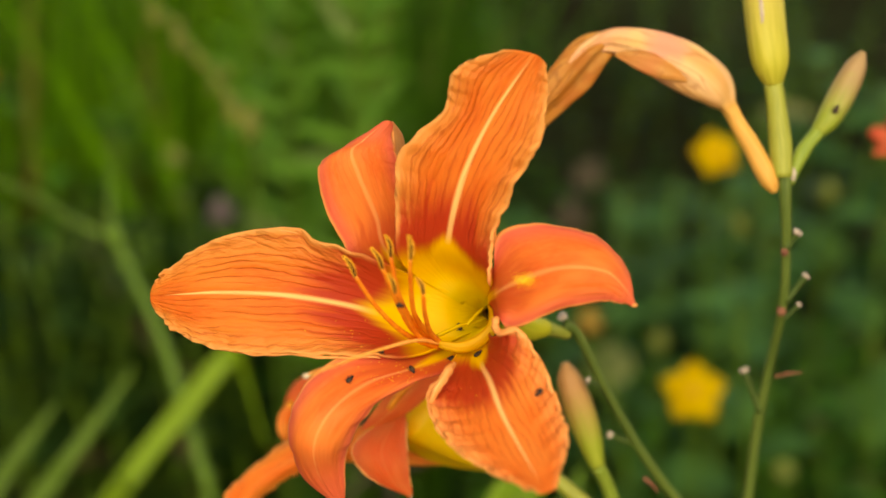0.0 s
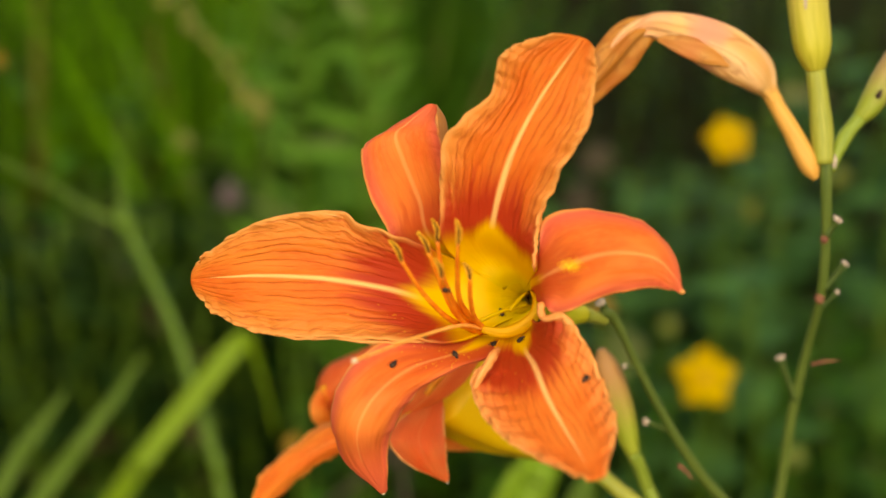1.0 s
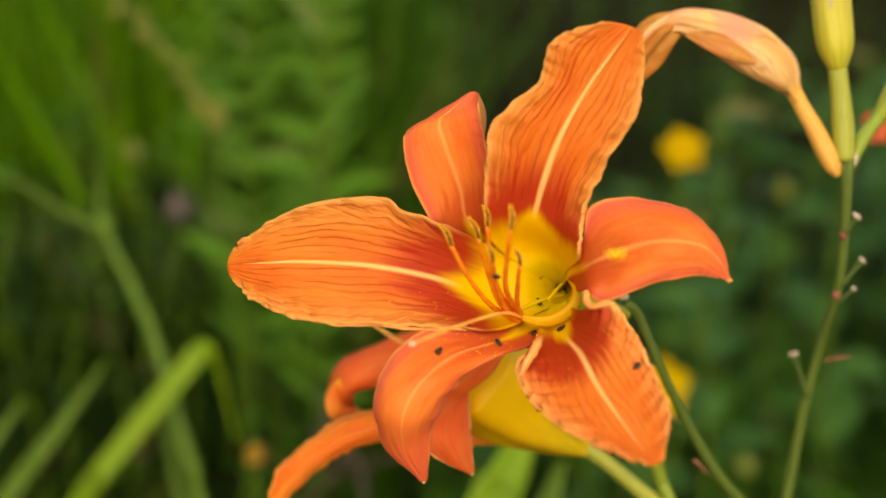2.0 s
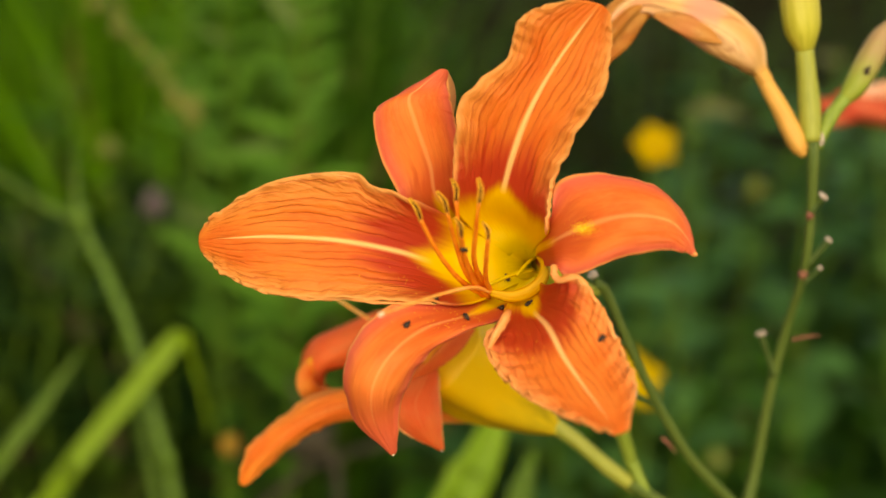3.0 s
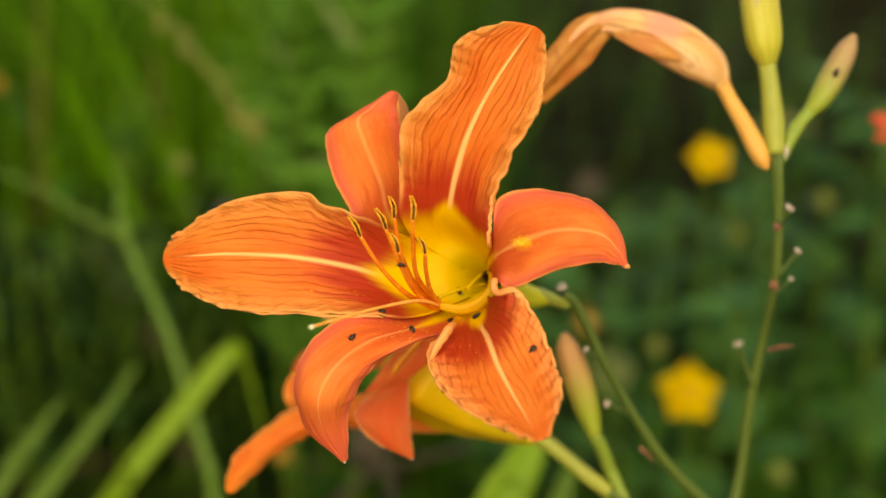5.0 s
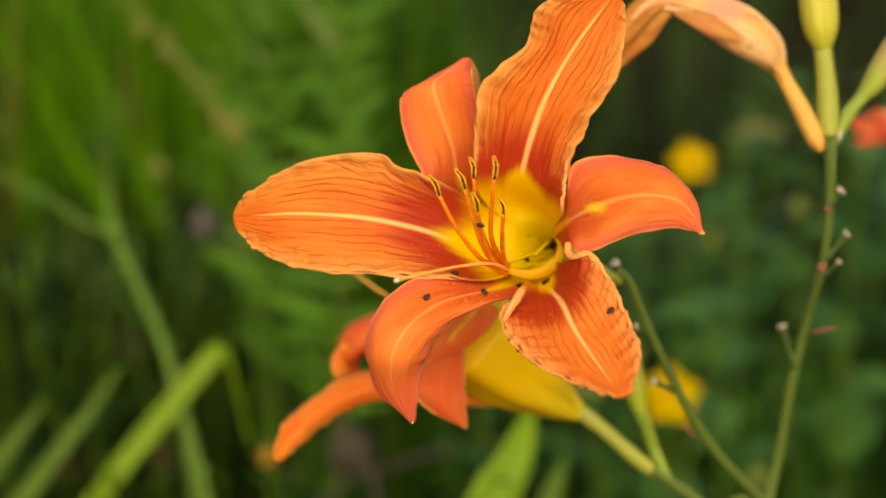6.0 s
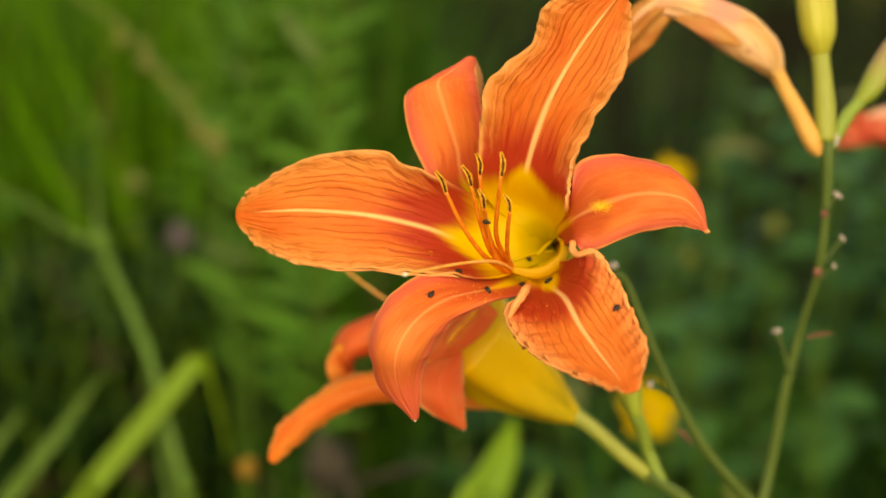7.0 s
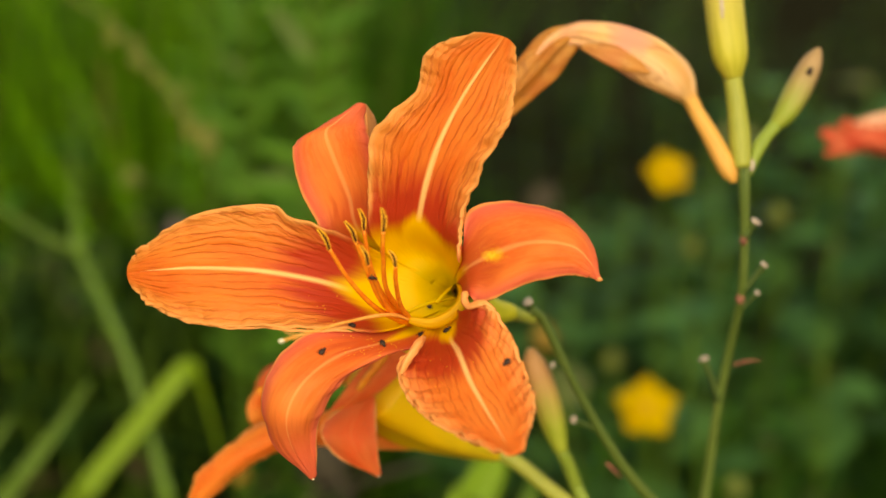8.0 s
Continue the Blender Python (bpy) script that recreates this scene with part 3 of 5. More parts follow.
BAND = [
    (-3.8, -7.3, -12.3),
    (1.5, -8.3, -12.8),
    (6.4, -6.9, -13.3),
    (9.9, -3.7, -13.3),
    (10.6, -0.1, -15.3),
    (9.6, 2.0, -20.3),
]
INNER = [
    (-4.1, -5.2, -12.3),
    (2.1, -2.9, -17.3),
    (9.0, -1.6, -23.3),
    (3.7, -3.0, -18.3),
    (7.2, 0.5, -21.3),
    (10.0, 1.8, -25.3),
]
HOOK_LEFT = [
    (-0.2, -12.0, -4.3),
    (-1.4, -13.1, 0.7),
    (-3.2, -15.6, 3.7),
    (-4.9, -18.3, 4.7),
    (-6.2, -20.9, 4.7),
]
HOOK_RIGHT = [
    (11.2, -0.3, 0.7),
    (10.6, -0.7, 2.7),
    (10.4, -2.2, 3.7),
    (11.4, -3.7, 5.7),
    (13.3, -3.2, 7.7),
    (15.3, -2.9, 8.7),
    (17.8, -4.8, 9.7),
]
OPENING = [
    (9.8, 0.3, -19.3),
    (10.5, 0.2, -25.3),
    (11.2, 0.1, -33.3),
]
FRONT_PED = [
    (11.1, -1.2, -40.3),
    (20.5, -5.7, -55.3),
    (27.5, -6.6, -62.3),
    (34.7, -9.1, -69.3),
]


def stamen(points, flower, seed):
    """A curved filament with its dark, pollen-edged anther."""
    filament = part("stamen", sweep(points[:4], [0.95, 0.68, 0.58, 0.48], 24, 10), FILAMENT, flower)
    a, b = Vector(points[3]), Vector(points[4])
    mid = (a + b) * 0.5 + Vector((0.5, 0.2, 0.3))
    part("anther", sweep([a - (b - a) * 0.12, mid, b], [0.2, 0.36, 0.44, 0.36, 0.16], 18, 10, 2, 0.3, rough=0.8, seed=seed, grain=0.3), ANTHER, filament, "dark brown anther")
    side = (b - a).cross(Vector((0, 0, 1))).normalized()
    rims = [sweep([a + side * k + Vector((0, 0, 0.3)), mid + side * k * 1.15 + Vector((0, 0, 0.35)), b + side * k * 0.5 + Vector((0, 0, 0.3))], [0.12, 0.25, 0.20], 16, 6, rough=0.9, grain=0.5, seed=seed + k)
            for k in (-0.45, 0.45)]
    part("pollen_edge", merged(*rims), ANTHER_EDGE, filament, "yellow pollen along the anther")


ROLL = 2.0


def curled_edge(ribs, side, start, end, radius, seed, stray=1.0):
    """The rolled, crinkled rim of a petal: a wavering bead along its edge."""
    line = spline(ribs, 120)[int(start * 119):int(end * 119) + 1, side]
    t = np.linspace(start, end, len(line))
    waver = np.stack([wobble(t * 34, seed + k) for k in range(3)], axis=1) * np.array([0.9, 0.9, 0.3]) * stray
    beads = [radius * (0.75 + 0.5 * abs(x)) for x in wobble(np.linspace(0, 14, 28), seed + 9)]
    for k, share in enumerate((0.12, 0.35, 0.6, 0.85)):
        beads[-1 - k] *= share
    beads[0] *= 0.3
    beads[1] *= 0.7
    return sweep([tuple(p) for p in line[::2] + waver[::2] + np.array([0.0, 0.0, 0.3])], beads, 110, 10, 2, 0.15, 0.8, rough=0.5, seed=seed, grain=0.25)


def front_flower():
    flower = swaying_thing("daylily_flower", here((20, -5, -60)), "open orange daylily with red eye and yellow throat", "flower", "daylily blooms")
    part("petal", tepal(PETAL_LEFT, 1, 0.5, 9, roll=ROLL * 0.4, crinkle=1.0, layer=1, notch=1.4), PETAL, flower, "ruffled orange petal with pale midrib", 0.0006)
    part("petal", tepal(PETAL_TOP, 2, 0.5, 8, roll=ROLL * 0.4, crinkle=0.9, layer=2), PETAL, flower, "upright ruffled orange petal with pale midrib", 0.0006)
    part("petal", tepal(PETAL_LOW, 3, 1.0, 11, crinkle=1.5, layer=3), LOW_PETAL, flower, "crinkled orange petal reaching forward", 0.0006)
    part("curled_edge", curled_edge(PETAL_LOW, 0, 0.22, 0.93, 0.55, 31, 0.7), RIM, flower, "rolled crinkled pale petal edge")
    part("curled_edge", curled_edge(PETAL_LOW, 2, 0.36, 0.95, 0.5, 37, 0.7), RIM, flower, "rolled crinkled pale petal edge")
    part("curled_edge", curled_edge(PETAL_TOP, 2, 0.17, 0.42, 0.5, 43), RIM, flower, "rolled crinkled pale petal edge")
    part("curled_edge", curled_edge(PETAL_LEFT, 2, 0.30, 0.91, 0.38, 51, 0.6), RIM, flower, "crinkled pale petal edge")
    part("curled_edge", curled_edge(PETAL_LEFT, 0, 0.46, 0.90, 0.28, 57, 0.5), RIM, flower, "crinkled pale petal edge")
    part("curled_edge", sweep(HOOK_LEFT, [0.7, 1.15, 1.1, 0.9, 0.5], 40, 12, rough=0.35, grain=0.2, seed=3), RIM, flower, "thick pale roll where the petal edge begins")
    part("curled_edge", sweep(HOOK_RIGHT, [0.5, 0.9, 0.95, 0.9, 0.95, 0.8, 0.5], 50, 12, rough=0.3, grain=0.2, seed=7), RIM, flower, "thick pale roll where the petal edge begins")
    part("sepal", tepal(SEPAL_RIGHT, 4, 0.25, 3, 0.15, 0.12, layer=0), SEPAL, flower, "smooth recurved orange sepal", 0.0006)
    part("sepal", tepal(SEPAL_LOW, 5, 0.25, 3, 0.15, 0.12, layer=0.5), SEPAL, flower, "smooth orange sepal curling down", 0.0006)
    part("sepal", tepal(SEPAL_BACK, 6, 0.25, 3, 0.15, 0.12, layer=-1), SEPAL, flower, "smooth orange sepal curling back", 0.0006)
    part("tip", ball(SEPAL_LOW[-1][1], 0.5, (0.8, 1.0, 0.8)), STIGMA, flower, "whitish point of the sepal")
    part("tip", ball(SEPAL_RIGHT[-1][1], 0.75, (1.2, 0.8, 0.8)), RIM, flower, "yellowish point of the sepal")
    part("sepal_fold", tepal(SEPAL_FOLD, 8, 0.0, 3, 0.0, 0.05, 24, 9), RIM, flower, "pale underside of the folded sepal tip", 0.0006)
    part("throat", funnel(), TUBE, flower, "smooth yellow throat", 0.0005)
    part("tube_opening", sweep(OPENING, [2.0, 1.8, 1.4], 16, 20, mouth=True), SHADED_OPENING, flower, "narrow opening of the tube, its shade put into the colour")
    outside = [(8, 0, -32), (10, -0.5, -37), (12, -1, -42)] + [FRONT_PED[1], FRONT_PED[2]]
    part("tube", sweep(outside, [6.5, 5.5, 4.8, 4.2, 2.6], 30, 30, mouth=True), OUTER_TUBE, flower, "yellow-green flower tube")
    part("filament_base", sweep(BAND, [0.9, 1.5, 1.75, 1.5, 1.1, 0.5], 40, 14, 3, 0.08, flat=0.7, rough=0.15), BAND_SKIN, flower, "fused filaments curving round the throat")
    for rows in (INNER[:3], INNER[3:]):
        part("filament_base", sweep(rows, [0.55, 0.5, 0.45], 20, 8), TUBE, flower)
    for k, row in enumerate(STAMENS):
        stamen(row, flower, k)
    style = part("style", sweep(STYLE, [0.6, 0.42, 0.36], 30, 8), STYLE_SKIN, flower, "long pale orange style")
    part("stigma", ball(STYLE[-1], 0.7, (1, 0.8, 0.8)), STIGMA, style, "whitish stigma tip")


front_flower()

# ---- the second lily, behind and below ----
BACK_TUBE = [
    (26.2, -52.6, -95.0),
    (17.2, -46.8, -91.3),
    (7.1, -39.5, -85.5),
    (-2.8, -32.5, -79.7),
    (-12.5, -25.6, -73.0),
]
BACK_SMALL = [
    ((-10.4, -18.3, -74.0), (-9.6, -18.6, -74.0), (-8.4, -19.2, -74.0)),
    ((-16.3, -27.5, -66.0), (-14.9, -27.6, -65.0), (-13.8, -27.6, -66.0)),
    ((-22.4, -33.4, -60.0), (-17.4, -33.6, -58.0), (-13.9, -33.0, -60.0)),
    ((-29.0, -39.6, -58.0), (-20.7, -39.9, -54.0), (-13.7, -39.5, -57.0)),
    ((-28.0, -44.8, -57.0), (-19.8, -44.8, -53.0), (-13.4, -45.3, -56.0)),
    ((-22.1, -50.1, -57.0), (-17.0, -50.1, -55.0), (-13.0, -49.6, -57.0)),
    ((-13.8, -53.9, -58.0), (-12.8, -54.5, -58.0), (-12.5, -53.4, -58.0)),
]
BACK_INNER = [
    ((-27.2, -35.2, -60.0), (-24.2, -34.8, -59.0), (-21.4, -35.0, -60.0)),
    ((-21.9, -28.0, -58.0), (-17.5, -29.0, -57.0), (-12.8, -29.8, -58.0)),
    ((-16.4, -21.3, -57.0), (-11.3, -22.6, -56.0), (-7.3, -25.3, -57.0)),
    ((-9.9, -14.3, -57.0), (-6.5, -16.4, -57.0), (-3.2, -19.5, -58.0)),
]
BACK_STAMEN = [
    (-18.7, -28.8, -55.0),
    (-15.4, -24.4, -54.0),
    (-11.9, -20.5, -54.0),
    (-9.2, -17.2, -55.0),
]
BACK_OUTER = [
    ((9.4, -40.0, -89.5), (9.4, -45.4, -87.7), (10.0, -50.2, -91.9)),
    ((-12.8, -36.9, -86.5), (-11.9, -42.6, -84.7), (-10.4, -50.0, -89.0)),
    ((-34.4, -38.1, -87.8), (-34.1, -43.1, -82.0), (-32.8, -48.3, -88.1)),
    ((-49.7, -41.2, -86.8), (-47.8, -45.9, -80.8), (-46.1, -50.3, -87.0)),
    ((-60.7, -48.6, -85.7), (-58.4, -52.1, -80.7), (-56.4, -56.3, -85.8)),
    ((-70.0, -57.1, -84.6), (-67.3, -60.4, -81.5), (-64.5, -63.3, -85.5)),
    ((-72.4, -66.0, -84.1), (-71.9, -67.9, -83.1), (-70.2, -67.8, -84.0)),
]
BACK_SIDE = [
    ((5.9, -29.3, -93.2), (6.3, -33.0, -95.4), (6.4, -38.5, -95.6)),
    ((-10.8, -16.9, -95.6), (-10.2, -22.5, -101.8), (-9.9, -29.9, -102.1)),
    ((-27.3, -15.5, -100.5), (-27.1, -22.9, -98.8), (-26.7, -30.4, -103.1)),
    ((-40.0, -20.5, -105.4), (-39.1, -26.1, -97.6), (-37.8, -33.5, -103.8)),
    ((-51.1, -26.5, -110.3), (-48.1, -30.9, -98.3), (-46.1, -34.7, -104.3)),
    ((-54.2, -36.2, -116.9), (-51.6, -38.7, -106.8), (-46.9, -39.5, -108.6)),
    ((-48.6, -43.9, -120.9), (-47.7, -43.1, -116.8), (-45.8, -41.6, -114.6)),
]
BACK_STYLE = [
    (-11.9, -22.4, -79.9),
    (-27.8, -20.2, -86.7),
    (-37.8, -15.0, -91.0),
    (-48.0, -8.0, -93.3),
    (-51.7, -4.4, -94.4),
]
BACK_CURL = [
    (-49.1, -30.7, -102.3),
    (-52.6, -35.2, -100.7),
    (-52.5, -39.9, -99.9),
    (-49.1, -42.3, -101.8),
    (-45.3, -41.3, -105.6),
]
BACK_PED = [
    (23.2, -49.9, -94.1),
    (32.6, -56.4, -93.8),
    (42.0, -64.4, -93.6),
    (51.7, -71.9, -94.4),
]
BACK_PED2 = [
    (49.8, -70.3, -92.5),
    (55.2, -73.7, -93.3),
    (60.9, -76.9, -95.1),
    (70.8, -84.2, -98.9),
    (89.8, -99.1, -108.5),
]


def back_flower():
    flower = swaying_thing("daylily_flower", here(BACK_PED[0]), "orange daylily seen from behind, with golden tube", "flower", "daylily blooms")
    part("tube", sweep(BACK_TUBE, [2.8, 7.5, 12.5, 15, 15.5], 40, 48, 6, 0.055, twist=0.5, rough=0.06), FAR_TUBE, flower, "golden yellow flared tube")
    for k, rows in enumerate((BACK_SMALL, BACK_OUTER, BACK_SIDE)):
        part("petal", tepal(rows, 20 + k, (0.12, 0.3, 0.15)[k], (3, 7, 3)[k], 0.2, (0.1, 0.3, 0.1)[k], 64, 31, crinkle=(0.0, 0.55, 0.0)[k]), (FAR_TEPAL, FAR_RUFFLED, FAR_TEPAL)[k], flower, "recurved orange petal", 0.0007)
    part("petal", tepal(BACK_INNER, 24, 0.1, 3, 0.1, 0.1, 40, 21), FAR_INNER, flower, "red-orange inside of a petal", 0.0006)
    part("stamen", sweep(BACK_STAMEN, [0.9, 1.2, 1.1, 1.0], 20, 10), FILAMENT, flower, "golden filament in the mouth of the flower")
    for side in (0, 2):
        part("petal_edge", curled_edge(BACK_SMALL, side, 0.30, 0.99, 0.42, 61 + side, 0.25), RIM, flower, "thin pale petal edge")
    part("curled_tip", sweep(BACK_CURL, [1.2, 2.6, 3.2, 2.8, 1.4], 28, 16, flat=0.45, rough=0.2), FAR_RUFFLED, flower, "yellow-orange underside of a curled petal tip")
    part("tip", ball(BACK_SMALL[-1][1], 0.5, (0.8, 1.0, 0.8)), STIGMA, flower, "whitish point of the petal")
    style = part("style", sweep(BACK_STYLE, [0.6, 0.5, 0.45], 24, 8), STYLE_SKIN, flower)
    part("stigma", ball(BACK_STYLE[-1], 0.8), STIGMA, style)


back_flower()

# ---- the stalk that carries them ----
BRANCH_RIGHT = [
    (98.5, 38.8, -61.3),
    (98.5, 31.3, -61.8),
    (99.8, 15.5, -67.3),
    (100.3, -2.4, -75.3),
    (99.2, -20.6, -89.3),
    (96.9, -42.0, -99.3),
    (95.3, -67.1, -109.3),
]
BRANCH_LEFT = [
    (33.7, -6.1, -67.3),
    (37.6, -8.8, -70.3),
    (43.3, -19.7, -74.5),
    (50.4, -33.3, -80.0),
    (59.9, -49.2, -87.0),
    (72.2, -65.2, -97.0),
]
FORK = (92.2, -83.7, -112.0)
STUBS = [
    (36.2, -8.0, -70.3),
    (33.2, -3.6, -67.3),
    (47.0, -25.6, -76.3),
    (41.2, -23.5, -75.3),
    (55.9, -44.1, -85.3),
    (48.1, -40.8, -81.3),
    (99.8, 15.8, -66.6),
    (102.5, 20.0, -64.3),
    (101.0, -0.5, -74.0),
    (106.5, 6.9, -71.3),
    (100.8, -6.2, -76.6),
    (105.1, -1.8, -75.3),
    (97.4, -36.3, -96.3),
    (91.8, -22.8, -92.3),
]
THORNS = [
    (100.5, -24.6, -88.3),
    (108.0, -22.8, -82.6),
    (59.3, -55.2, -89.3),
    (64.6, -60.9, -92.3),
]
BUD_LOW = [
    (50.0, -62.8, -93.3),
    (47.3, -55.9, -89.3),
    (44.7, -51.0, -86.3),
    (42.4, -43.0, -85.3),
    (38.9, -32.2, -83.3),
    (35.9, -23.3, -81.3),
    (34.6, -18.3, -80.3),
]
BUD_BIG = [
    (97.8, 36.3, -61.3),
    (97.0, 50.4, -61.4),
    (95.3, 63.6, -60.4),
    (94.1, 70.1, -59.4),
    (92.6, 81.5, -58.4),
    (90.6, 97.5, -55.4),
    (88.9, 113.2, -52.4),
    (87.8, 121.7, -50.4),
]
BUD_RIGHT = [
    (99.8, 34.6, -62.3),
    (104.2, 43.8, -63.3),
    (109.0, 49.6, -64.3),
    (112.4, 53.7, -64.4),
    (117.0, 61.3, -65.4),
    (120.9, 68.7, -65.4),
    (123.2, 73.2, -65.4),
]
WILT_PED = [
    (95.5, 31.9, -61.3),
    (89.4, 44.8, -62.3),
    (83.0, 56.6, -63.4),
]
WILT_BODY = [
    (80.2, 60.6, -63.4),
    (76.6, 64.6, -62.4),
    (70.6, 68.8, -61.4),
    (62.0, 72.6, -60.4),
    (54.6, 75.2, -59.4),
    (47.7, 76.9, -59.4),
    (40.9, 74.6, -58.4),
    (34.4, 68.5, -56.4),
    (28.6, 62.1, -54.4),
]
WILT_DROOP = [
    (54.6, 76.6, -62.4),
    (48.2, 76.2, -61.4),
    (41.8, 72.7, -59.4),
    (36.6, 67.1, -57.4),
    (31.4, 61.6, -55.4),
    (24.6, 54.2, -53.4),
]


def stalk():
    to_space = SPACE.inverted()
    fork = here(FORK)
    foot = Vector((ROOT.x, ROOT.y, -0.01))
    low = tuple(to_space @ (fork.lerp(foot, 0.45) + Vector((0.006, 0, 0))) * 1000)
    end = tuple(to_space @ foot * 1000)
    plant = swaying_thing("daylily_stalk", foot, "branched green daylily stalk with buds and cut stubs", "flower stalk")
    part("scape", sweep([FORK, low, end], [2.6, 3.2, 4.0], 24, 16), SCAPE, plant)
    part("branch", sweep(BRANCH_RIGHT + [FORK], [1.8, 1.9, 1.5, 1.4, 1.45, 1.6, 1.85, 2.1], 60, 16, rough=0.12), SCAPE, plant)
    part("branch", sweep(BRANCH_LEFT + [FORK], [1.6, 1.45, 1.4, 1.45, 1.55, 1.7, 2.1], 60, 16, rough=0.12, seed=2), SCAPE, plant)
    part("branch", sweep(BACK_PED2 + [low], [2.0, 1.9, 2.1, 1.9, 1.9, 2.0], 40, 14, rough=0.2, seed=3), SCAPE, plant)
    part("pedicel", sweep(BACK_PED, [3.0, 2.6, 2.5, 2.6, 2.3], 24, 14), PEDICEL, plant, "yellow-green flower stem")
    part("pedicel", sweep(FRONT_PED[1:], [2.6, 2.7, 2.0, 1.4], 24, 14), PEDICEL, plant, "yellow-green flower stem")
    sizes = (1.5, 0.9, 1.2, 1.5, 1.35, 0.7, 1.35)
    for k in range(len(STUBS) // 2):
        a, b = Vector(STUBS[2 * k]), Vector(STUBS[2 * k + 1])
        r = sizes[k]
        stub = part("stub", sweep([a, (a + b) * 0.5, b], [r * 0.95, r * 0.65, r * 0.9], 10, 12), STUB_SKIN, plant)
        out = (b - a).normalized()
        part("scar", sweep([b - out * 0.2, b + out * 0.5, b + out * 0.9], [r * 1.05, r * 1.15, r * 0.5], 6, 12, rough=0.4, seed=k), SCAR, stub, "pale dry scar")
    for k in range(len(THORNS) // 2):
        a, b = THORNS[2 * k], THORNS[2 * k + 1]
        part("bract", sweep([a, (Vector(a) + Vector(b)) / 2 + Vector((0, 0.3, 0.4)), b], [0.55, 0.6, 0.12], 14, 8, flat=0.45, rough=0.5, seed=k), BRACT, plant, "dry brown bract")
    for p, s in ((BRANCH_RIGHT[2], 0.9), (BRANCH_RIGHT[3], 1.05)):
        q = Vector(p) + Vector((-0.5, -1.0, 0.4))
        part("node_scar", ball(q, 1.55 * s, (0.9, 1.1, 1.0)), BRACT, plant, "brown ring at a node")
    low_bud = part("bud", sweep(BUD_LOW[2:], [2.2, 3.8, 4.5, 3.7, 1.2], 30, 24, 6, 0.03), FLUSHED_BUD, plant, "closed green bud flushed with orange")
    part("pedicel", sweep(BUD_LOW[:3] , [2.2, 2.2, 2.2], 14, 12), BUD_STEM, low_bud)
    part("pedicel", sweep([BUD_LOW[0], Vector(BUD_LOW[0]).lerp(Vector(BACK_PED2[1]), 0.5), BACK_PED2[1]], [2.2, 2.0, 1.9], 14, 12), BUD_STEM, plant)
    big = part("bud", sweep(BUD_BIG[2:], [2.8, 5.3, 5.8, 5.8, 4.8, 1.8], 40, 30, 3, 0.06), GOLD_BUD, plant, "large closed golden bud")
    part("seam", sweep([Vector(p) + Vector((-1.6, 0, r)) for p, r in zip(BUD_BIG[3:], (4.6, 5.5, 5.6, 4.8, 2.2))], [0.4, 0.9, 0.9, 0.7, 0.2], 30, 10, flat=0.5), SCAR, big, "pale buff seam of the bud")
    part("pedicel", sweep(BUD_BIG[:3] , [2.9, 3.4, 3.0, 2.8], 20, 16), PEDICEL, big)
    right = part("bud", sweep(BUD_RIGHT[2:], [2.2, 3.5, 4.0, 3.2, 0.9], 30, 24, 6, 0.03), PALE_BUD, plant, "small closed bud, green below and buff above")
    part("pedicel", sweep(BUD_RIGHT[:3], [1.5, 1.9, 2.3, 2.1, 2.3], 24, 14), BUD_STEM, right)
    part("bract", ball(Vector(BUD_RIGHT[0]) + Vector((0.8, 2.6, 1.0)), 1.5, (0.8, 1.5, 0.8)), SCAR, right, "small pale bract at the joint")


def wilted_flower():
    flower = swaying_thing("wilted_daylily", here(WILT_PED[0]), "wilted peach-orange daylily drooping from its tube", "flower", "daylily blooms")
    part("tube", sweep(WILT_PED, [0.8, 2.3, 2.85, 3.0, 3.0, 2.9, 2.8, 2.7, 2.6, 2.5, 2.45, 2.4, 2.4], 60, 20, rough=0.05), WILT_STEM, flower, "orange tube of the wilted flower")
    swell = [(84.2, 54.5, -63.2), (82.4, 57.6, -63.4)] + WILT_BODY
    part("withered_body", sweep(swell, [2.4, 2.7, 4.9, 6.5, 7.1, 6.1, 4.6, 3.1, 2.2, 1.6, 0.9], 90, 48, 3, 0.10, 0.9, twist=3.0, rough=0.24, seed=3, grain=0.035, around=1.8), WILT, flower, "twisted peach petals")
    part("drooping_petal", sweep(WILT_DROOP, [1.0, 2.8, 4.8, 5.8, 5.2, 3.6], 60, 48, 5, 0.22, 0.6, twist=1.6, rough=0.35, seed=5, grain=0.03, around=1.8), WILT_DARK, flower, "limp orange petals hanging down")
    part("petal_fold", sweep([Vector(p) + Vector((1.0, -4.4, 4.4)) for p in WILT_BODY[2:6]], [0.5, 2.5, 2.1, 0.5], 40, 20, 2, 0.25, 0.5, rough=0.35, seed=8, grain=0.04), WILT_FOLD, flower, "creased edge of a withered petal")


stalk()
wilted_flower()

# ---- red wilted flower further back ----
RED = [
    (173.7, 62.6, -230.8),
    (182.0, 62.6, -231.5),
    (191.7, 61.1, -232.3),
    (202.0, 60.3, -235.0),
    (217.6, 60.0, -238.5),
    (237.3, 62.2, -245.9),
    (256.1, 61.8, -256.4),
]
RED_TOP = [
    (183.9, 66.8, -231.4),
    (191.4, 68.6, -231.1),
    (200.7, 69.7, -231.8),
    (219.8, 71.1, -237.2),
    (246.1, 65.7, -249.6),
]
RED_LOBE = [
    (172.8, 55.5, -229.0),
    (178.6, 56.4, -228.9),
    (186.3, 58.3, -230.6),
    (198.7, 60.7, -232.1),
]
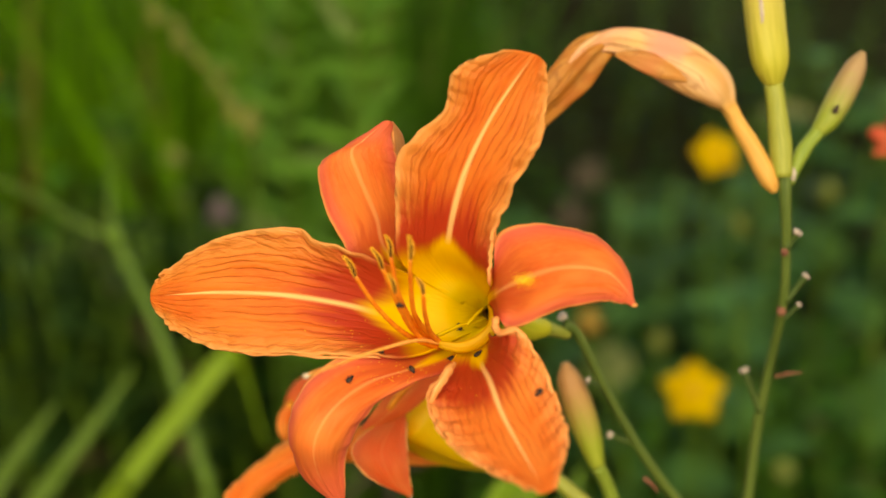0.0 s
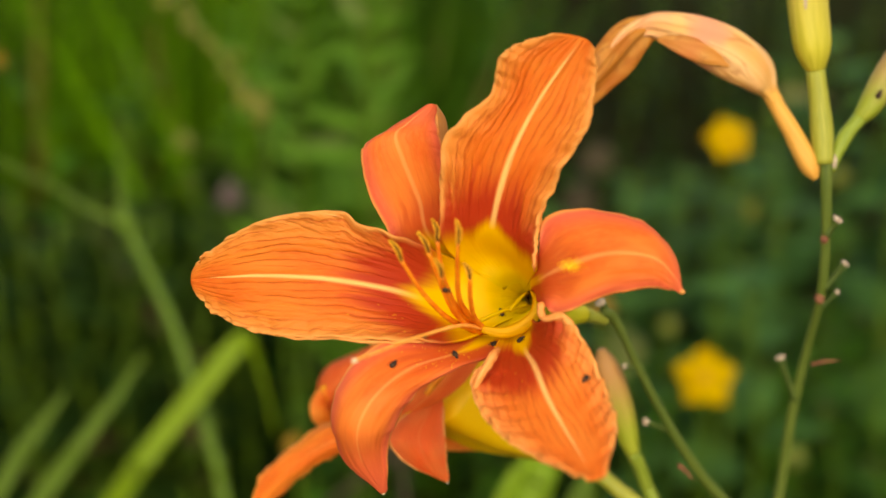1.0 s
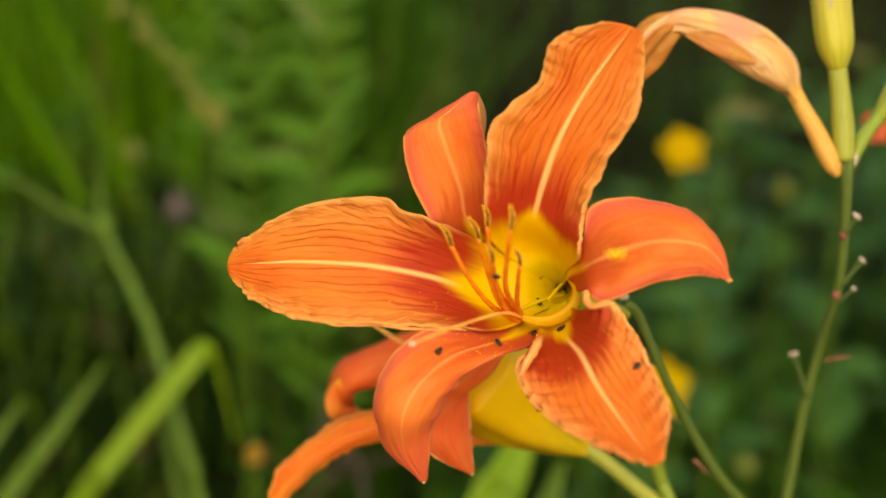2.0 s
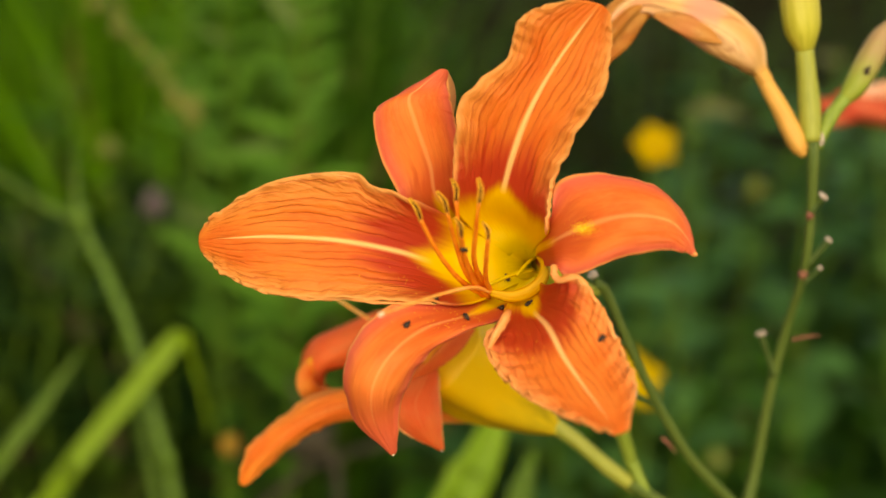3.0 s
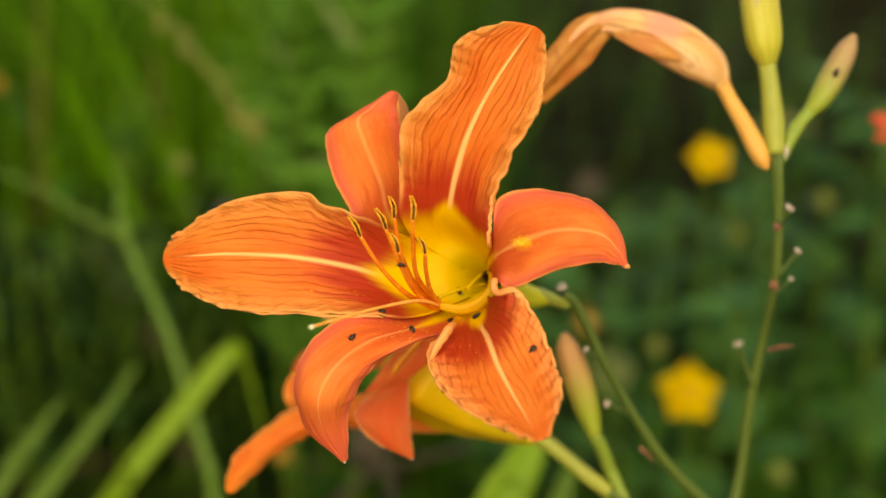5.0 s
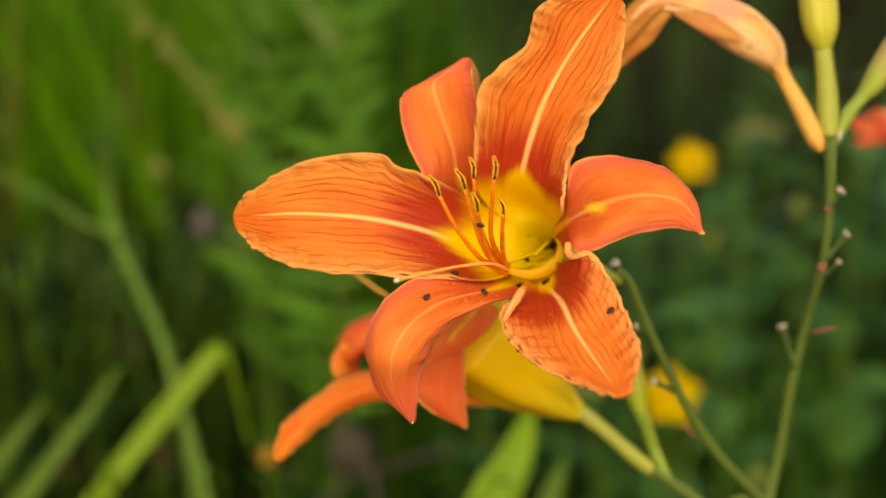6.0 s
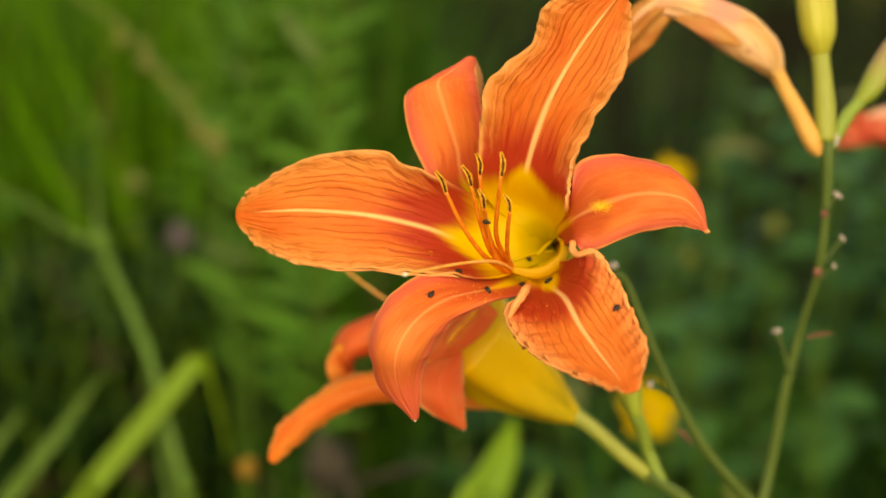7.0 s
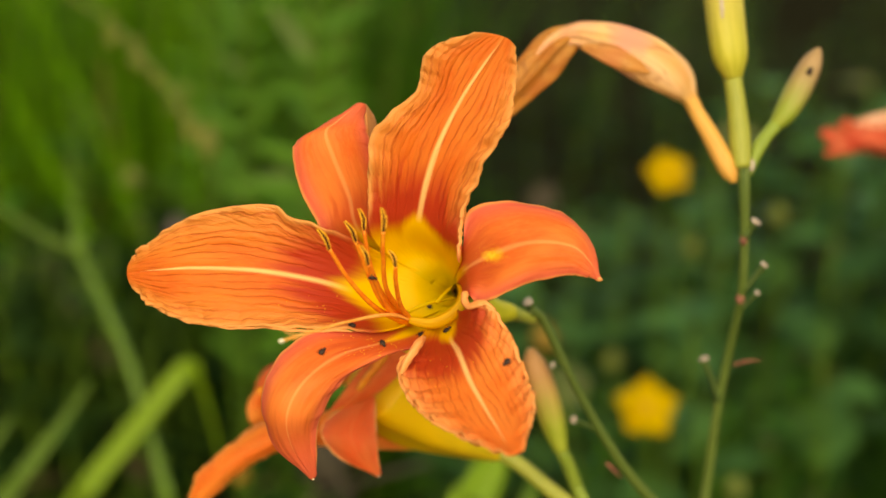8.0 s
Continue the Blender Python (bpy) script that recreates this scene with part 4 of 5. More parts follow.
RED_FRILL = [
    (171.2, 62.9, -228.8),
    (178.1, 61.8, -230.7),
    (181.2, 69.5, -228.4),
    (181.2, 64.4, -230.5),
    (174.0, 59.1, -228.9),
    (181.6, 60.1, -230.6),
]
RED_STALK = [
    (254.8, 62.8, -256.4),
    (267.3, 49.7, -260.3),
    (276.0, 20.1, -264.8),
    (282.3, -50.3, -277.4),
]


def red_flower():
    flower = thing("wilted_daylily", here(RED[-1]), "red and peach wilted daylily on a stalk further back", "flower", "daylily blooms")
    part("withered_body", sweep(RED[::-1], [2.2, 4.7, 5.8, 5.5, 4.8, 3.6, 1.8], 44, 34, 4, 0.16, 0.75, twist=2.0, rough=0.35, seed=4, grain=0.05), RED_WILT, flower, "twisted red petals")
    part("withered_petal", sweep(RED_TOP, [0.7, 2.0, 3.4, 4.0, 3.2], 36, 26, 3, 0.15, 0.7, twist=1.5, rough=0.25, seed=6, grain=0.05), PEACH_WILT, flower, "pale peach petal on the upper side")
    part("petal_tip", sweep(RED_LOBE, [0.88, 2, 2.2, 1.5], 24, 20, 3, 0.15, 0.55, rough=0.4, seed=8), RED_WILT, flower, "red petal tip curling out below")
    for k in range(3):
        a, c = Vector(RED_FRILL[2 * k]), Vector(RED_FRILL[2 * k + 1])
        part("petal_tip", sweep([c, (a + c) * 0.5 + Vector((0.5, 0.8, 1)), a], [3.2, 3.4, 2.6, 0.8], 20, 18, 3, 0.25, 0.5, rough=0.5, seed=k), RED_WILT, flower, "frilled red petal tip")
    to_space = SPACE.inverted()
    foot = here(RED_STALK[-1])
    foot.z = -0.01
    part("stem", sweep(RED_STALK + [tuple(to_space @ foot * 1000)], [1.8, 1.8, 1.9, 2.2, 2.5], 30, 12), SCAPE, flower)
    return flower, foot


RED_FLOWER, RED_FOOT = red_flower()

# ---- meadow behind ----
STEM_FAR = [
    (-130.1, -135.1, -467.9),
    (-132.9, -119.1, -468.1),
    (-144.2, -81.4, -472.5),
    (-157.8, -38.9, -481.7),
    (-173.6, -5.1, -490.8),
    (-189.0, 26.1, -500.0),
    (-193.4, 51.2, -509.2),
    (-196.0, 75.0, -518.3),
    (-198.5, 106.0, -527.5),
]
STEM_SIDE = [
    (-192.0, 25.2, -509.8),
    (-210.5, 33.1, -505.2),
    (-238.7, 51.5, -500.6),
    (-284.7, 71.7, -491.5),
]
BLADE_A = [
    (-201.2, -142.4, -455.0),
    (-183.9, -116.0, -456.0),
    (-165.1, -92.1, -458.0),
    (-146.2, -69.4, -460.0),
    (-132.1, -52.0, -462.0),
    (-122.1, -42.4, -466.0),
    (-117.2, -52.3, -474.0),
    (-112.1, -75.3, -485.0),
    (-107.9, -101.3, -497.0),
]
BLADE_B = [
    (-243.5, -139.6, -460.0),
    (-219.4, -107.5, -462.0),
    (-198.4, -79.5, -466.0),
    (-177.7, -49.2, -472.0),
]
BLADE_C = [
    (-267.1, -136.2, -470.0),
    (-252.3, -108.8, -475.0),
    (-237.4, -87.9, -480.0),
    (-225.1, -70.1, -486.0),
]
BLADE_D = [
    (-138.0, -147.7, -500.0),
    (-144.6, -112.4, -502.0),
    (-150.3, -86.8, -506.0),
    (-156.5, -66.5, -512.0),
]
BLADE_E = [
    (10.6, -140.0, -355.2),
    (22.2, -119.1, -360.2),
    (35.2, -97.9, -365.2),
    (42.8, -82.0, -371.3),
    (47.9, -69.1, -380.3),
]
BLADE_F = [
    (43.9, -147.1, -360.2),
    (51.5, -126.0, -365.2),
    (59.3, -104.6, -370.2),
    (65.7, -94.5, -377.2),
]
YBUD_STEM = [
    (-229.4, 203.7, -640.9),
    (-193.8, 178.9, -632.0),
    (-162.7, 143.3, -623.1),
    (-143.2, 115.9, -614.3),
    (-127.5, 95.6, -605.4),
]
YELLOWS = [
    (170.7, 72.3, -582.0),
    (157.0, -80.1, -594.2),
]
YBUDS = [
    (159.5, -59.3, -765.3),
    (233.6, 28.6, -815.3),
    (302.3, 54.3, -815.3),
    (231.0, -143.0, -665.2),
    (-203.7, 84.4, -765.4),
]
PINKS = [
    (-173.7, 43.9, -795.4),
]
DRY = [
    (127.3, 72.4, -965.4),
    (-54.2, -116.0, -615.2),
    (107.4, 36.8, -915.3),
]
TWIGS = [
    (-33.1, -156.5, -515.2),
    (-36.1, -123.8, -520.2),
    (-53.0, -94.4, -530.3),
    (-63.8, -71.9, -545.3),
    (-84.1, -154.7, -565.2),
    (-54.9, -128.9, -555.2),
    (-12.6, -114.2, -545.2),
    (15.1, -107.8, -545.2),
]


def down_to_soil(points):
    """The points, with the first run on in its own slant down to the soil."""
    q, r = here(points[0]), here(points[1])
    slant = q - r
    reach = (q.z + 0.01) / max(-slant.z, 0.55 * slant.length)
    end = q + Vector((slant.x * reach, slant.y * reach, 0))
    end.z = -0.01
    return [tuple(SPACE.inverted() @ end * 1000)] + list(points)


def far_stem():
    first = down_to_soil(STEM_FAR)
    plant = thing("meadow_stalk", here(first[0]), "green branching stalk among tall grass", "stalk")
    part("stem", sweep(first, [3.4, 3.3, 3.3, 3.3, 3.2, 2.0, 0.6, 0.35], 50, 12), MEADOW_STEM, plant)
    part("side_branch", sweep(STEM_SIDE, [2.8, 2.0, 1.4, 1.0], 30, 12), FAR_STEM, plant)
    part("node", ball(STEM_FAR[5], 5.8, (1, 1.2, 1)), MEADOW_STEM, plant)
    q = here(YBUD_STEM[-1])
    stalk_ob = thing("budding_stalk", Vector((q.x + 0.02, q.y + 0.05, 0)), "olive stalk ending in a yellowish bud", "stalk")
    part("stem", sweep(down_to_soil(YBUD_STEM[::-1])[1:], [2.6, 2.2, 1.8, 1.2], 30, 10), OLIVE, stalk_ob)
    part("bud", ball(YBUD_STEM[-1], 6.8, (1.0, 1.5, 1.0)), GOLD_OLIVE, stalk_ob)
    rng = random.Random(12)
    for p in spline(YBUD_STEM[1:], 15):
        q2 = Vector(p) + Vector((rng.uniform(-7, 7), rng.uniform(-5, 5), rng.uniform(-5, 5)))
        part("floret", ball(q2, rng.uniform(2.2, 5.2), (1.0, 1.3, 0.8), 6, 8), GOLD_OLIVE, stalk_ob)
    root = SPACE.inverted() @ Vector((q.x + 0.02, q.y + 0.05, -0.01)) * 1000
    part("lower_stem", sweep([YBUD_STEM[-1], tuple(Vector(YBUD_STEM[-1]).lerp(root, 0.5)), tuple(root)], [1.2, 1.2, 1.6], 16, 8), FAR_STEM, stalk_ob)
    return plant


def broad_blades():
    for rows, widths, skin in ((BLADE_A, (10, 11.5, 12, 12, 12, 12, 10, 3, 2, 1.5), BRIGHT_LEAF), (BLADE_B, (9, 10, 8, 2), DULL_LEAF), (BLADE_C, (8, 9, 7, 2), DULL_LEAF),
                                (BLADE_D, (5, 5.5, 5, 3), DULL_LEAF), (BLADE_E, (22, 24, 22, 15, 2), LIME_LEAF), (BLADE_F, (12, 12, 9, 2), DULL_LEAF)):
        rows = down_to_soil(rows)
        leaf = thing("daylily_leaf", here(rows[0]), "long green strap leaf rising from the soil", "leaf", "strap leaves")
        part("blade", strip(rows, widths, 0.18, 30), skin, leaf, "", 0.0008)
        part("midrib", sweep([Vector(p) + Vector((0, -0.3, -0.3)) for p in rows], [0.9, 0.8, 0.6, 0.3], 30, 6), skin, leaf)


def yellow_flower(p, radius, tilt, label):
    centre = here(p)
    flower = thing("yellow_flower", Vector((centre.x, centre.y + 0.03, 0)), label, "flower", "yellow flowers")
    normal = Vector((0.05, -0.75, 0.55)).normalized()
    turn = normal.to_track_quat("Z", "Y").to_matrix() @ Matrix.Rotation(tilt, 3, "Z")
    for k in range(5):
        a = 2 * math.pi * k / 5
        verts, uvs = [], []
        for i in range(9):
            s = i / 8
            w = 0.40 * math.sin(math.pi * min(1.0, 0.10 + 0.88 * s ** 1.3)) ** 0.7
            for j in range(7):
                x = (j - 3) / 3
                q = Vector((s - 0.1 * s * x * x, x * w, 0.16 * s * s - 0.12 * s + 0.10 * x * x))
                q = Matrix.Rotation(a, 3, "Z") @ q
                verts.append(centre + turn @ (q * radius))
                uvs.append((x, s))
        part("petal", (verts, grid_faces(9, 7), uvs), YELLOW, flower, "", 0.0006)
    part("core", ball(centre + normal * 0.002, radius * 0.2, (1, 1, 0.7), space=Vector, turn=turn), YELLOW_CORE, flower)
    part("stem", sweep([centre - normal * 0.002, centre + Vector((0, 0.02, -0.06)), Vector((centre.x, centre.y + 0.03, 0))], [0.0008, 0.0009, 0.0011], 16, 8, space=Vector), DULL_LEAF, flower)


def little_bud(p, radius, material, name, label, category):
    centre = here(p)
    ob = thing(name, Vector((centre.x, centre.y + 0.02, 0)), label, category, name + "s")
    turn = Matrix.Rotation(random.uniform(-0.5, 0.5), 3, "Y")
    part("head", sweep([centre + turn @ Vector((0, 0, -radius)), centre, centre + turn @ Vector((0, 0, radius * 1.2))], [radius * 0.35, radius * 0.9, radius, radius * 0.75, radius * 0.2], 16, 14, 5, 0.12, space=Vector, rough=0.3), material, ob)
    part("stem", sweep([centre - Vector((0, 0, radius)), centre + Vector((0, 0.01, -0.08)), Vector((centre.x, centre.y + 0.02, -0.01))], [0.0007, 0.0008, 0.0011], 14, 8, space=Vector), DULL_LEAF, ob)


MEADOW_STALK = far_stem()
broad_blades()
yellow_flower(YELLOWS[0], 0.0160, 0.5, "small yellow five-petalled flower above the weeds")
yellow_flower(YELLOWS[1], 0.0215, 0.25, "wide open yellow five-petalled flower low in the weeds")
for p in YBUDS:
    little_bud(p, 0.0075, OLIVE, "olive_seed_head", "olive-yellow seed head on a thin stem", "seed head")
for p in PINKS:
    little_bud(p, 0.0105, PINK, "dusty_pink_head", "dusty pink faded flower head on a thin stem", "flower head")
for p in DRY:
    little_bud(p, 0.016, TWIG, "dry_seed_head", "dry brown seed head among the weeds", "seed head")
for p, radius in (((-325.5, 140.3, -700.0), 0.0055), ((-96.3, -104.2, -480.0), 0.0060)):
    little_bud(p, radius, ORANGE_HEAD, "orange_flower_head", "small dull orange flower head in the grass", "flower head")
little_bud((89.2, -32.9, -580.0), 0.0085, RUSTY_BUD, "rusty_bud", "olive bud with a rusty tip among the weeds", "bud")
for k in range(2):
    a = down_to_soil(TWIGS[4 * k:4 * k + 4])
    twig = part("dry_twig", sweep(a, [3.0, 2.6, 2.2, 1.6], 30, 8, rough=0.4, seed=k), TWIG)
    tagged(twig, "thin dry brown twig among the weeds", "twig", "dry twigs")


def leaf_shape(length, width, droop, n=6):
    """A lance-shaped leaf lying along x from the stem."""
    verts, uvs = [], []
    for i in range(n + 1):
        s = i / n
        w = width * 0.5 * (math.sin(math.pi * s ** 0.8) ** 0.9 if 0 < s < 1 else 0.0) + 0.0004
        for x in (-1, 0, 1):
            verts.append((length * s, x * w, -droop * s * s + abs(x) * w * 0.35))
            uvs.append((0.5 + 0.5 * x, s))
    return verts, grid_faces(n + 1, 3), uvs


def herb(name, height, pairs, length, width, material, label, opposite=True, lean=0.0, facing=0.0, rise=0.0):
    """A leafy herb at the origin: a stem, and its leaves on one shared mesh."""
    plant = thing(name, (0, 0, 0), label, "herb", name + "s")
    bend = lambda s: Vector((lean * s * s, 0.02 * math.sin(3 * s), height * s))
    part("stem", sweep([bend(0), bend(0.33), bend(0.66), bend(1)], [0.0022, 0.0018, 0.0012], 10, 6, space=Vector), FAR_STEM, plant)
    shape = leaf_shape(length, width, length * (0.1 if rise else 0.25))
    first = None
    for k in range(pairs):
        s = (0.45 if rise else 0.18) + (0.53 if rise else 0.8) * (k + random.uniform(-0.3, 0.3) * bool(rise)) / max(1, pairs - 1)
        for side in ((0, 180) if opposite else (0,)):
            if first is None:
                first = part("leaf", shape, material, plant)
                leaf = first
            else:
                leaf = new("leaf", first.data)
                leaf.parent = plant
            size = (1.1 - 0.55 * s) * (random.uniform(0.85, 1.15) if not rise else random.uniform(0.7, 1.3))
            turn = side + (k * 137 if not opposite else 0) + random.uniform(-14, 14) * (2 if rise else 1)
            leaf.matrix_basis = Matrix.Translation(bend(s)) @ pose(0, 0, 0, random.uniform(-12, 12) + (facing if side == 0 else -facing), -random.uniform(5, 45) if not rise else -random.uniform(rise - 28, rise + 22), turn) @ Matrix.Scale(size, 4)
    return plant


def blades(name, count, area, height, width, seed, material, label, lean=0.35, keep=None):
    """Grass: many bent blades in one object."""
    rng = np.random.default_rng(seed)
    verts, faces = [], []
    made = 0
    while made < count:
        x, y = rng.uniform(area[0], area[1]), rng.uniform(area[2], area[3])
        if keep and not keep(x, y):
            made += 1
            continue
        h, w = rng.uniform(*height), rng.uniform(*width)
        a, b = rng.uniform(0, 2 * math.pi), rng.uniform(0.1, 1.0) * lean
        face = rng.uniform(0, math.pi)
        start = len(verts)
        for i in range(6):
            s = i / 5
            d = b * h * s * s
            z = h * s * (1 - 0.35 * b * s)
            half = w * 0.5 * (1 - s ** 2.2) + 0.0003
            cx, cy = x + math.cos(a) * d, y + math.sin(a) * d
            ox, oy = math.cos(face) * half, math.sin(face) * half
            verts += [(cx - ox, cy - oy, z), (cx - oy * 0.3, cy + ox * 0.3, z - half * 0.2), (cx + ox, cy + oy, z)]
        for i in range(5):
            for j in range(2):
                q = start + i * 3 + j
                faces.append((q, q + 1, q + 4, q + 3))
        made += 1
    ob = part(name, (verts, faces, None), material)
    tagged(ob, label, "grass", kind="stuff")


random.seed(4)
left_side = lambda x, y: x < 0.02 - 0.03 * y
blades("tall_grass", 2600, (-1.5, 0.0, 1.25, 2.8), (0.40, 0.74), (0.006, 0.014), 1, GRASS, "tall green meadow grass", 0.4, left_side)
blades("bright_grass", 330, (-0.85, -0.15, 1.22, 1.9), (0.44, 0.70), (0.008, 0.020), 8, BRIGHT_GRASS, "wide bright green grass blades", 0.35, left_side)
blades("light_grass", 760, (-0.66, -0.26, 1.3, 1.8), (0.44, 0.64), (0.005, 0.012), 18, BRIGHT_GRASS, "bright green grass in a dense tuft", 0.3)
blades("meadow_grass", 2400, (-2.4, 0.0, 1.3, 4.5), (0.18, 0.42), (0.004, 0.010), 2, GRASS, "shorter green meadow grass", 0.35, left_side)
blades("far_grass", 2500, (-3.0, 4.0, 6.0, 10.0), (0.2, 0.5), (0.005, 0.012), 7, GRASS, "grass beyond the bare soil")
blades("front_grass", 1500, (-1.2, 1.2, 0.45, 1.2), (0.06, 0.20), (0.003, 0.007), 3, GRASS, "short grass between the weeds")
blades("near_grass", 5000, (-2.6, 2.6, -2.4, 0.35), (0.05, 0.15), (0.003, 0.007), 5, GRASS, "short grass on the soil")


def weeds():
    fern = herb("lance_leaved_herb", 0.64, 17, 0.062, 0.0130, FERN_LEAF, "green herb with paired lance-shaped leaves", True, 0.0, 62, 38)
    low = herb("leafy_weed", 0.36, 18, 0.060, 0.034, HERB_LEAF, "dark green leafy weed", False, 0.04)
    tall = herb("leafy_weed", 0.46, 16, 0.060, 0.024, HERB_LEAF, "tall dark green leafy weed", False, -0.05)
    spots = [(-0.106, 0.90, 4), (-0.172, 1.00, -14), (-0.105, 1.26, -10), (-0.24, 1.30, 12), (-0.36, 1.50, -5)]
    for x, y, a in spots[1:]:
        copy_thing(fern, pose(x, y, 0, random.uniform(-4, 4), random.uniform(-7, 7), a))
    fern.matrix_basis = pose(spots[0][0], spots[0][1], 0, 0, 2, spots[0][2])
    broad = herb("broad_leaved_weed", 0.33, 12, 0.058, 0.044, CLOVER_LEAF, "green weed with broad rounded leaves", False, 0.03)
    # two weeds whose dark leaf colour stands in for shaded gaps
    shade = herb("shade_weed", 0.40, 16, 0.055, 0.026, SHADE_LEAF, "leafy weed with the shade put into its leaf colour", False, 0.05)
    dim = herb("shade_weed", 0.30, 15, 0.050, 0.022, SHADE_LEAF, "low leafy weed between the grass, shade put into its leaf colour", False, -0.04)
    rng = random.Random(9)
    placed = []
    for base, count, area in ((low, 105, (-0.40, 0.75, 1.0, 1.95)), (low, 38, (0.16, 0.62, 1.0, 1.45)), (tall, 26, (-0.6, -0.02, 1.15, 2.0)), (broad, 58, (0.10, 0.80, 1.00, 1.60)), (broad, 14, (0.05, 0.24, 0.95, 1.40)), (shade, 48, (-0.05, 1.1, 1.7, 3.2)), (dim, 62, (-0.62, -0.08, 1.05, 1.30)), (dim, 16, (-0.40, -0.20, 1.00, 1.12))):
        for k in range(count):
            x, y = rng.uniform(*area[:2]), rng.uniform(*area[2:])
            m = pose(x, y, 0, rng.uniform(-8, 8), rng.uniform(-8, 8), rng.uniform(0, 360))
            if base not in (shade, broad) and 0.045 < (x - 0.02) / (y + 0.07) < 0.11:
                m = m @ Matrix.Scale(min(1.0, max(0.40, 1.9 - 0.9 * y)), 4)
            if base is broad:
                m = m @ Matrix.Scale(1.16 if x > 0.165 * (y + 0.07) and y < 1.45 else min(1.0, max(0.4, 1.80 - 0.72 * y)), 4)
            if base is dim and x < -0.2:
                m = m @ Matrix.Scale(1.1, 4)
            if k == 0 and base not in placed:
                placed.append(base)
                base.matrix_basis = m
            else:
                copy_thing(base, m)


weeds()

# ---- beetles on the petals ----


def beetle(x, y, angle, size):
    """A tiny dark beetle that sits on whatever lies under it in the lily's space."""
    graph = bpy.context.evaluated_depsgraph_get()
    eye = here((x * 0.8 - 0.4, y * 0.8 + 3.4, 77))
    way = (here((x, y, 0)) - eye).normalized()
    hit, place, normal, _, _, _ = scene.ray_cast(graph, eye, way)
    if not hit:
        return
    if normal.dot(way) > 0:
        normal = -normal
    turn = normal.to_track_quat("Z", "Y").to_matrix() @ Matrix.Rotation(angle, 3, "Z")
    ob = swaying_thing("beetle", place, "tiny black beetle resting on the flower", "insect", "beetles")
    c = place + normal * size * 0.55
    part("abdomen", ball(c, size, (1.25, 0.8, 0.6), 8, 12, Vector, turn), BEETLE, ob)
    part("head", ball(c + turn @ Vector((size * 1.35, 0, 0)), size * 0.5, (1, 1, 0.8), 6, 10, Vector, turn), BEETLE, ob)
    for k in range(6):
        side = 1 if k % 2 else -1
        root = c + turn @ Vector(((k // 2 - 1) * size * 0.6, side * size * 0.6, -size * 0.1))
        end = place + turn @ Vector(((k // 2 - 1) * size * 0.9, side * size * 1.3, 0)) + normal * size * 0.05
        part("leg", sweep([root, (root + end) / 2 + normal * size * 0.2, end], [size * 0.09, size * 0.07, size * 0.05], 6, 5, space=Vector), BEETLE, ob)


bpy.context.view_layer.update()
BEETLES = [(-26.7, -15.4), (-18.7, -8.4), (-10.9, -13.0), (-0.8, -10.7), (6.1, -9.7), (21.2, -19.2), (-13.7, 3.8), (1.5, -2.9)]
for k, (x, y) in enumerate(BEETLES):
    beetle(x, y, 0.7 + 1.9 * k, 0.00085)


def pollen_specks():
    """Spilt grains of pollen on the petals under the anthers."""
    graph = bpy.context.evaluated_depsgraph_get()
    rng = random.Random(3)
    grains = []
    for cx, cy, spread, count in ((-15, -14, 7, 46), (-24, -6, 10, 26), (-8, -13, 5, 20), (8, -20, 8, 14), (18.0, 9.2, 2.3, 2200)):
        for k in range(count):
            x, y = rng.gauss(cx, spread * 0.6), rng.gauss(cy, spread * 0.35)
            eye = here((x * 0.8 - 0.4, y * 0.8 + 3.4, 77))
            hit, place, normal, _, under, _ = scene.ray_cast(graph, eye, (here((x, y, 0)) - eye).normalized())
            if hit and under.name.split(".")[0] in ("petal", "sepal"):
                grains.append(ball(place, rng.uniform(0.00003, 0.00007) if spread < 3 else rng.uniform(0.00006, 0.00016), (1, 1, 1), 4, 6, Vector))
    if grains:
        part("pollen", merged(*grains), POLLEN, SWAYING[0], "spilt yellow pollen grains")["kind"] = "stuff"


pollen_specks()


def climbing_beetle(size):
    """The beetle that climbs the small bud: its body, and its place for a share of the bud's length."""
    line = spline(BUD_RIGHT[2:], 101)
    girth = spline([[r] for r in (2.2, 3.5, 4.0, 3.2, 0.9)], 101)[:, 0]
    spot = lambda share: here(Vector(line[int(share * 100)]) + Vector((-0.2, 0.1, girth[int(share * 100)])))
    start = spot(0.32)
    out = (here((0, 0, 1)) - here((0, 0, 0))).normalized()
    up = (spot(0.7) - start).normalized()
    across = out.cross(up).normalized()
    turn = Matrix((up, -across, up.cross(-across))).transposed()
    ob = thing("beetle", start, "tiny black beetle climbing a small bud", "insect", "beetles")
    c = start + out * size * 0.5
    part("abdomen", ball(c, size, (1.3, 0.8, 0.6), 8, 12, Vector, turn), BEETLE, ob)
    part("head", ball(c + up * size * 1.4, size * 0.5, (1, 1, 0.8), 6, 10, Vector, turn), BEETLE, ob)
    for k in range(6):
        side = 1 if k % 2 else -1
        root = c + up * (k // 2 - 1) * size * 0.6 + across * side * size * 0.6
        end = start + up * (k // 2 - 1) * size * 0.9 + across * side * size * 1.3
        part("leg", sweep([root, (root + end) / 2 + out * size * 0.2, end], [size * 0.09, size * 0.07, size * 0.05], 6, 5, space=Vector), BEETLE, ob)
    return ob, spot


CLIMBER, CLIMB = climbing_beetle(0.00095)


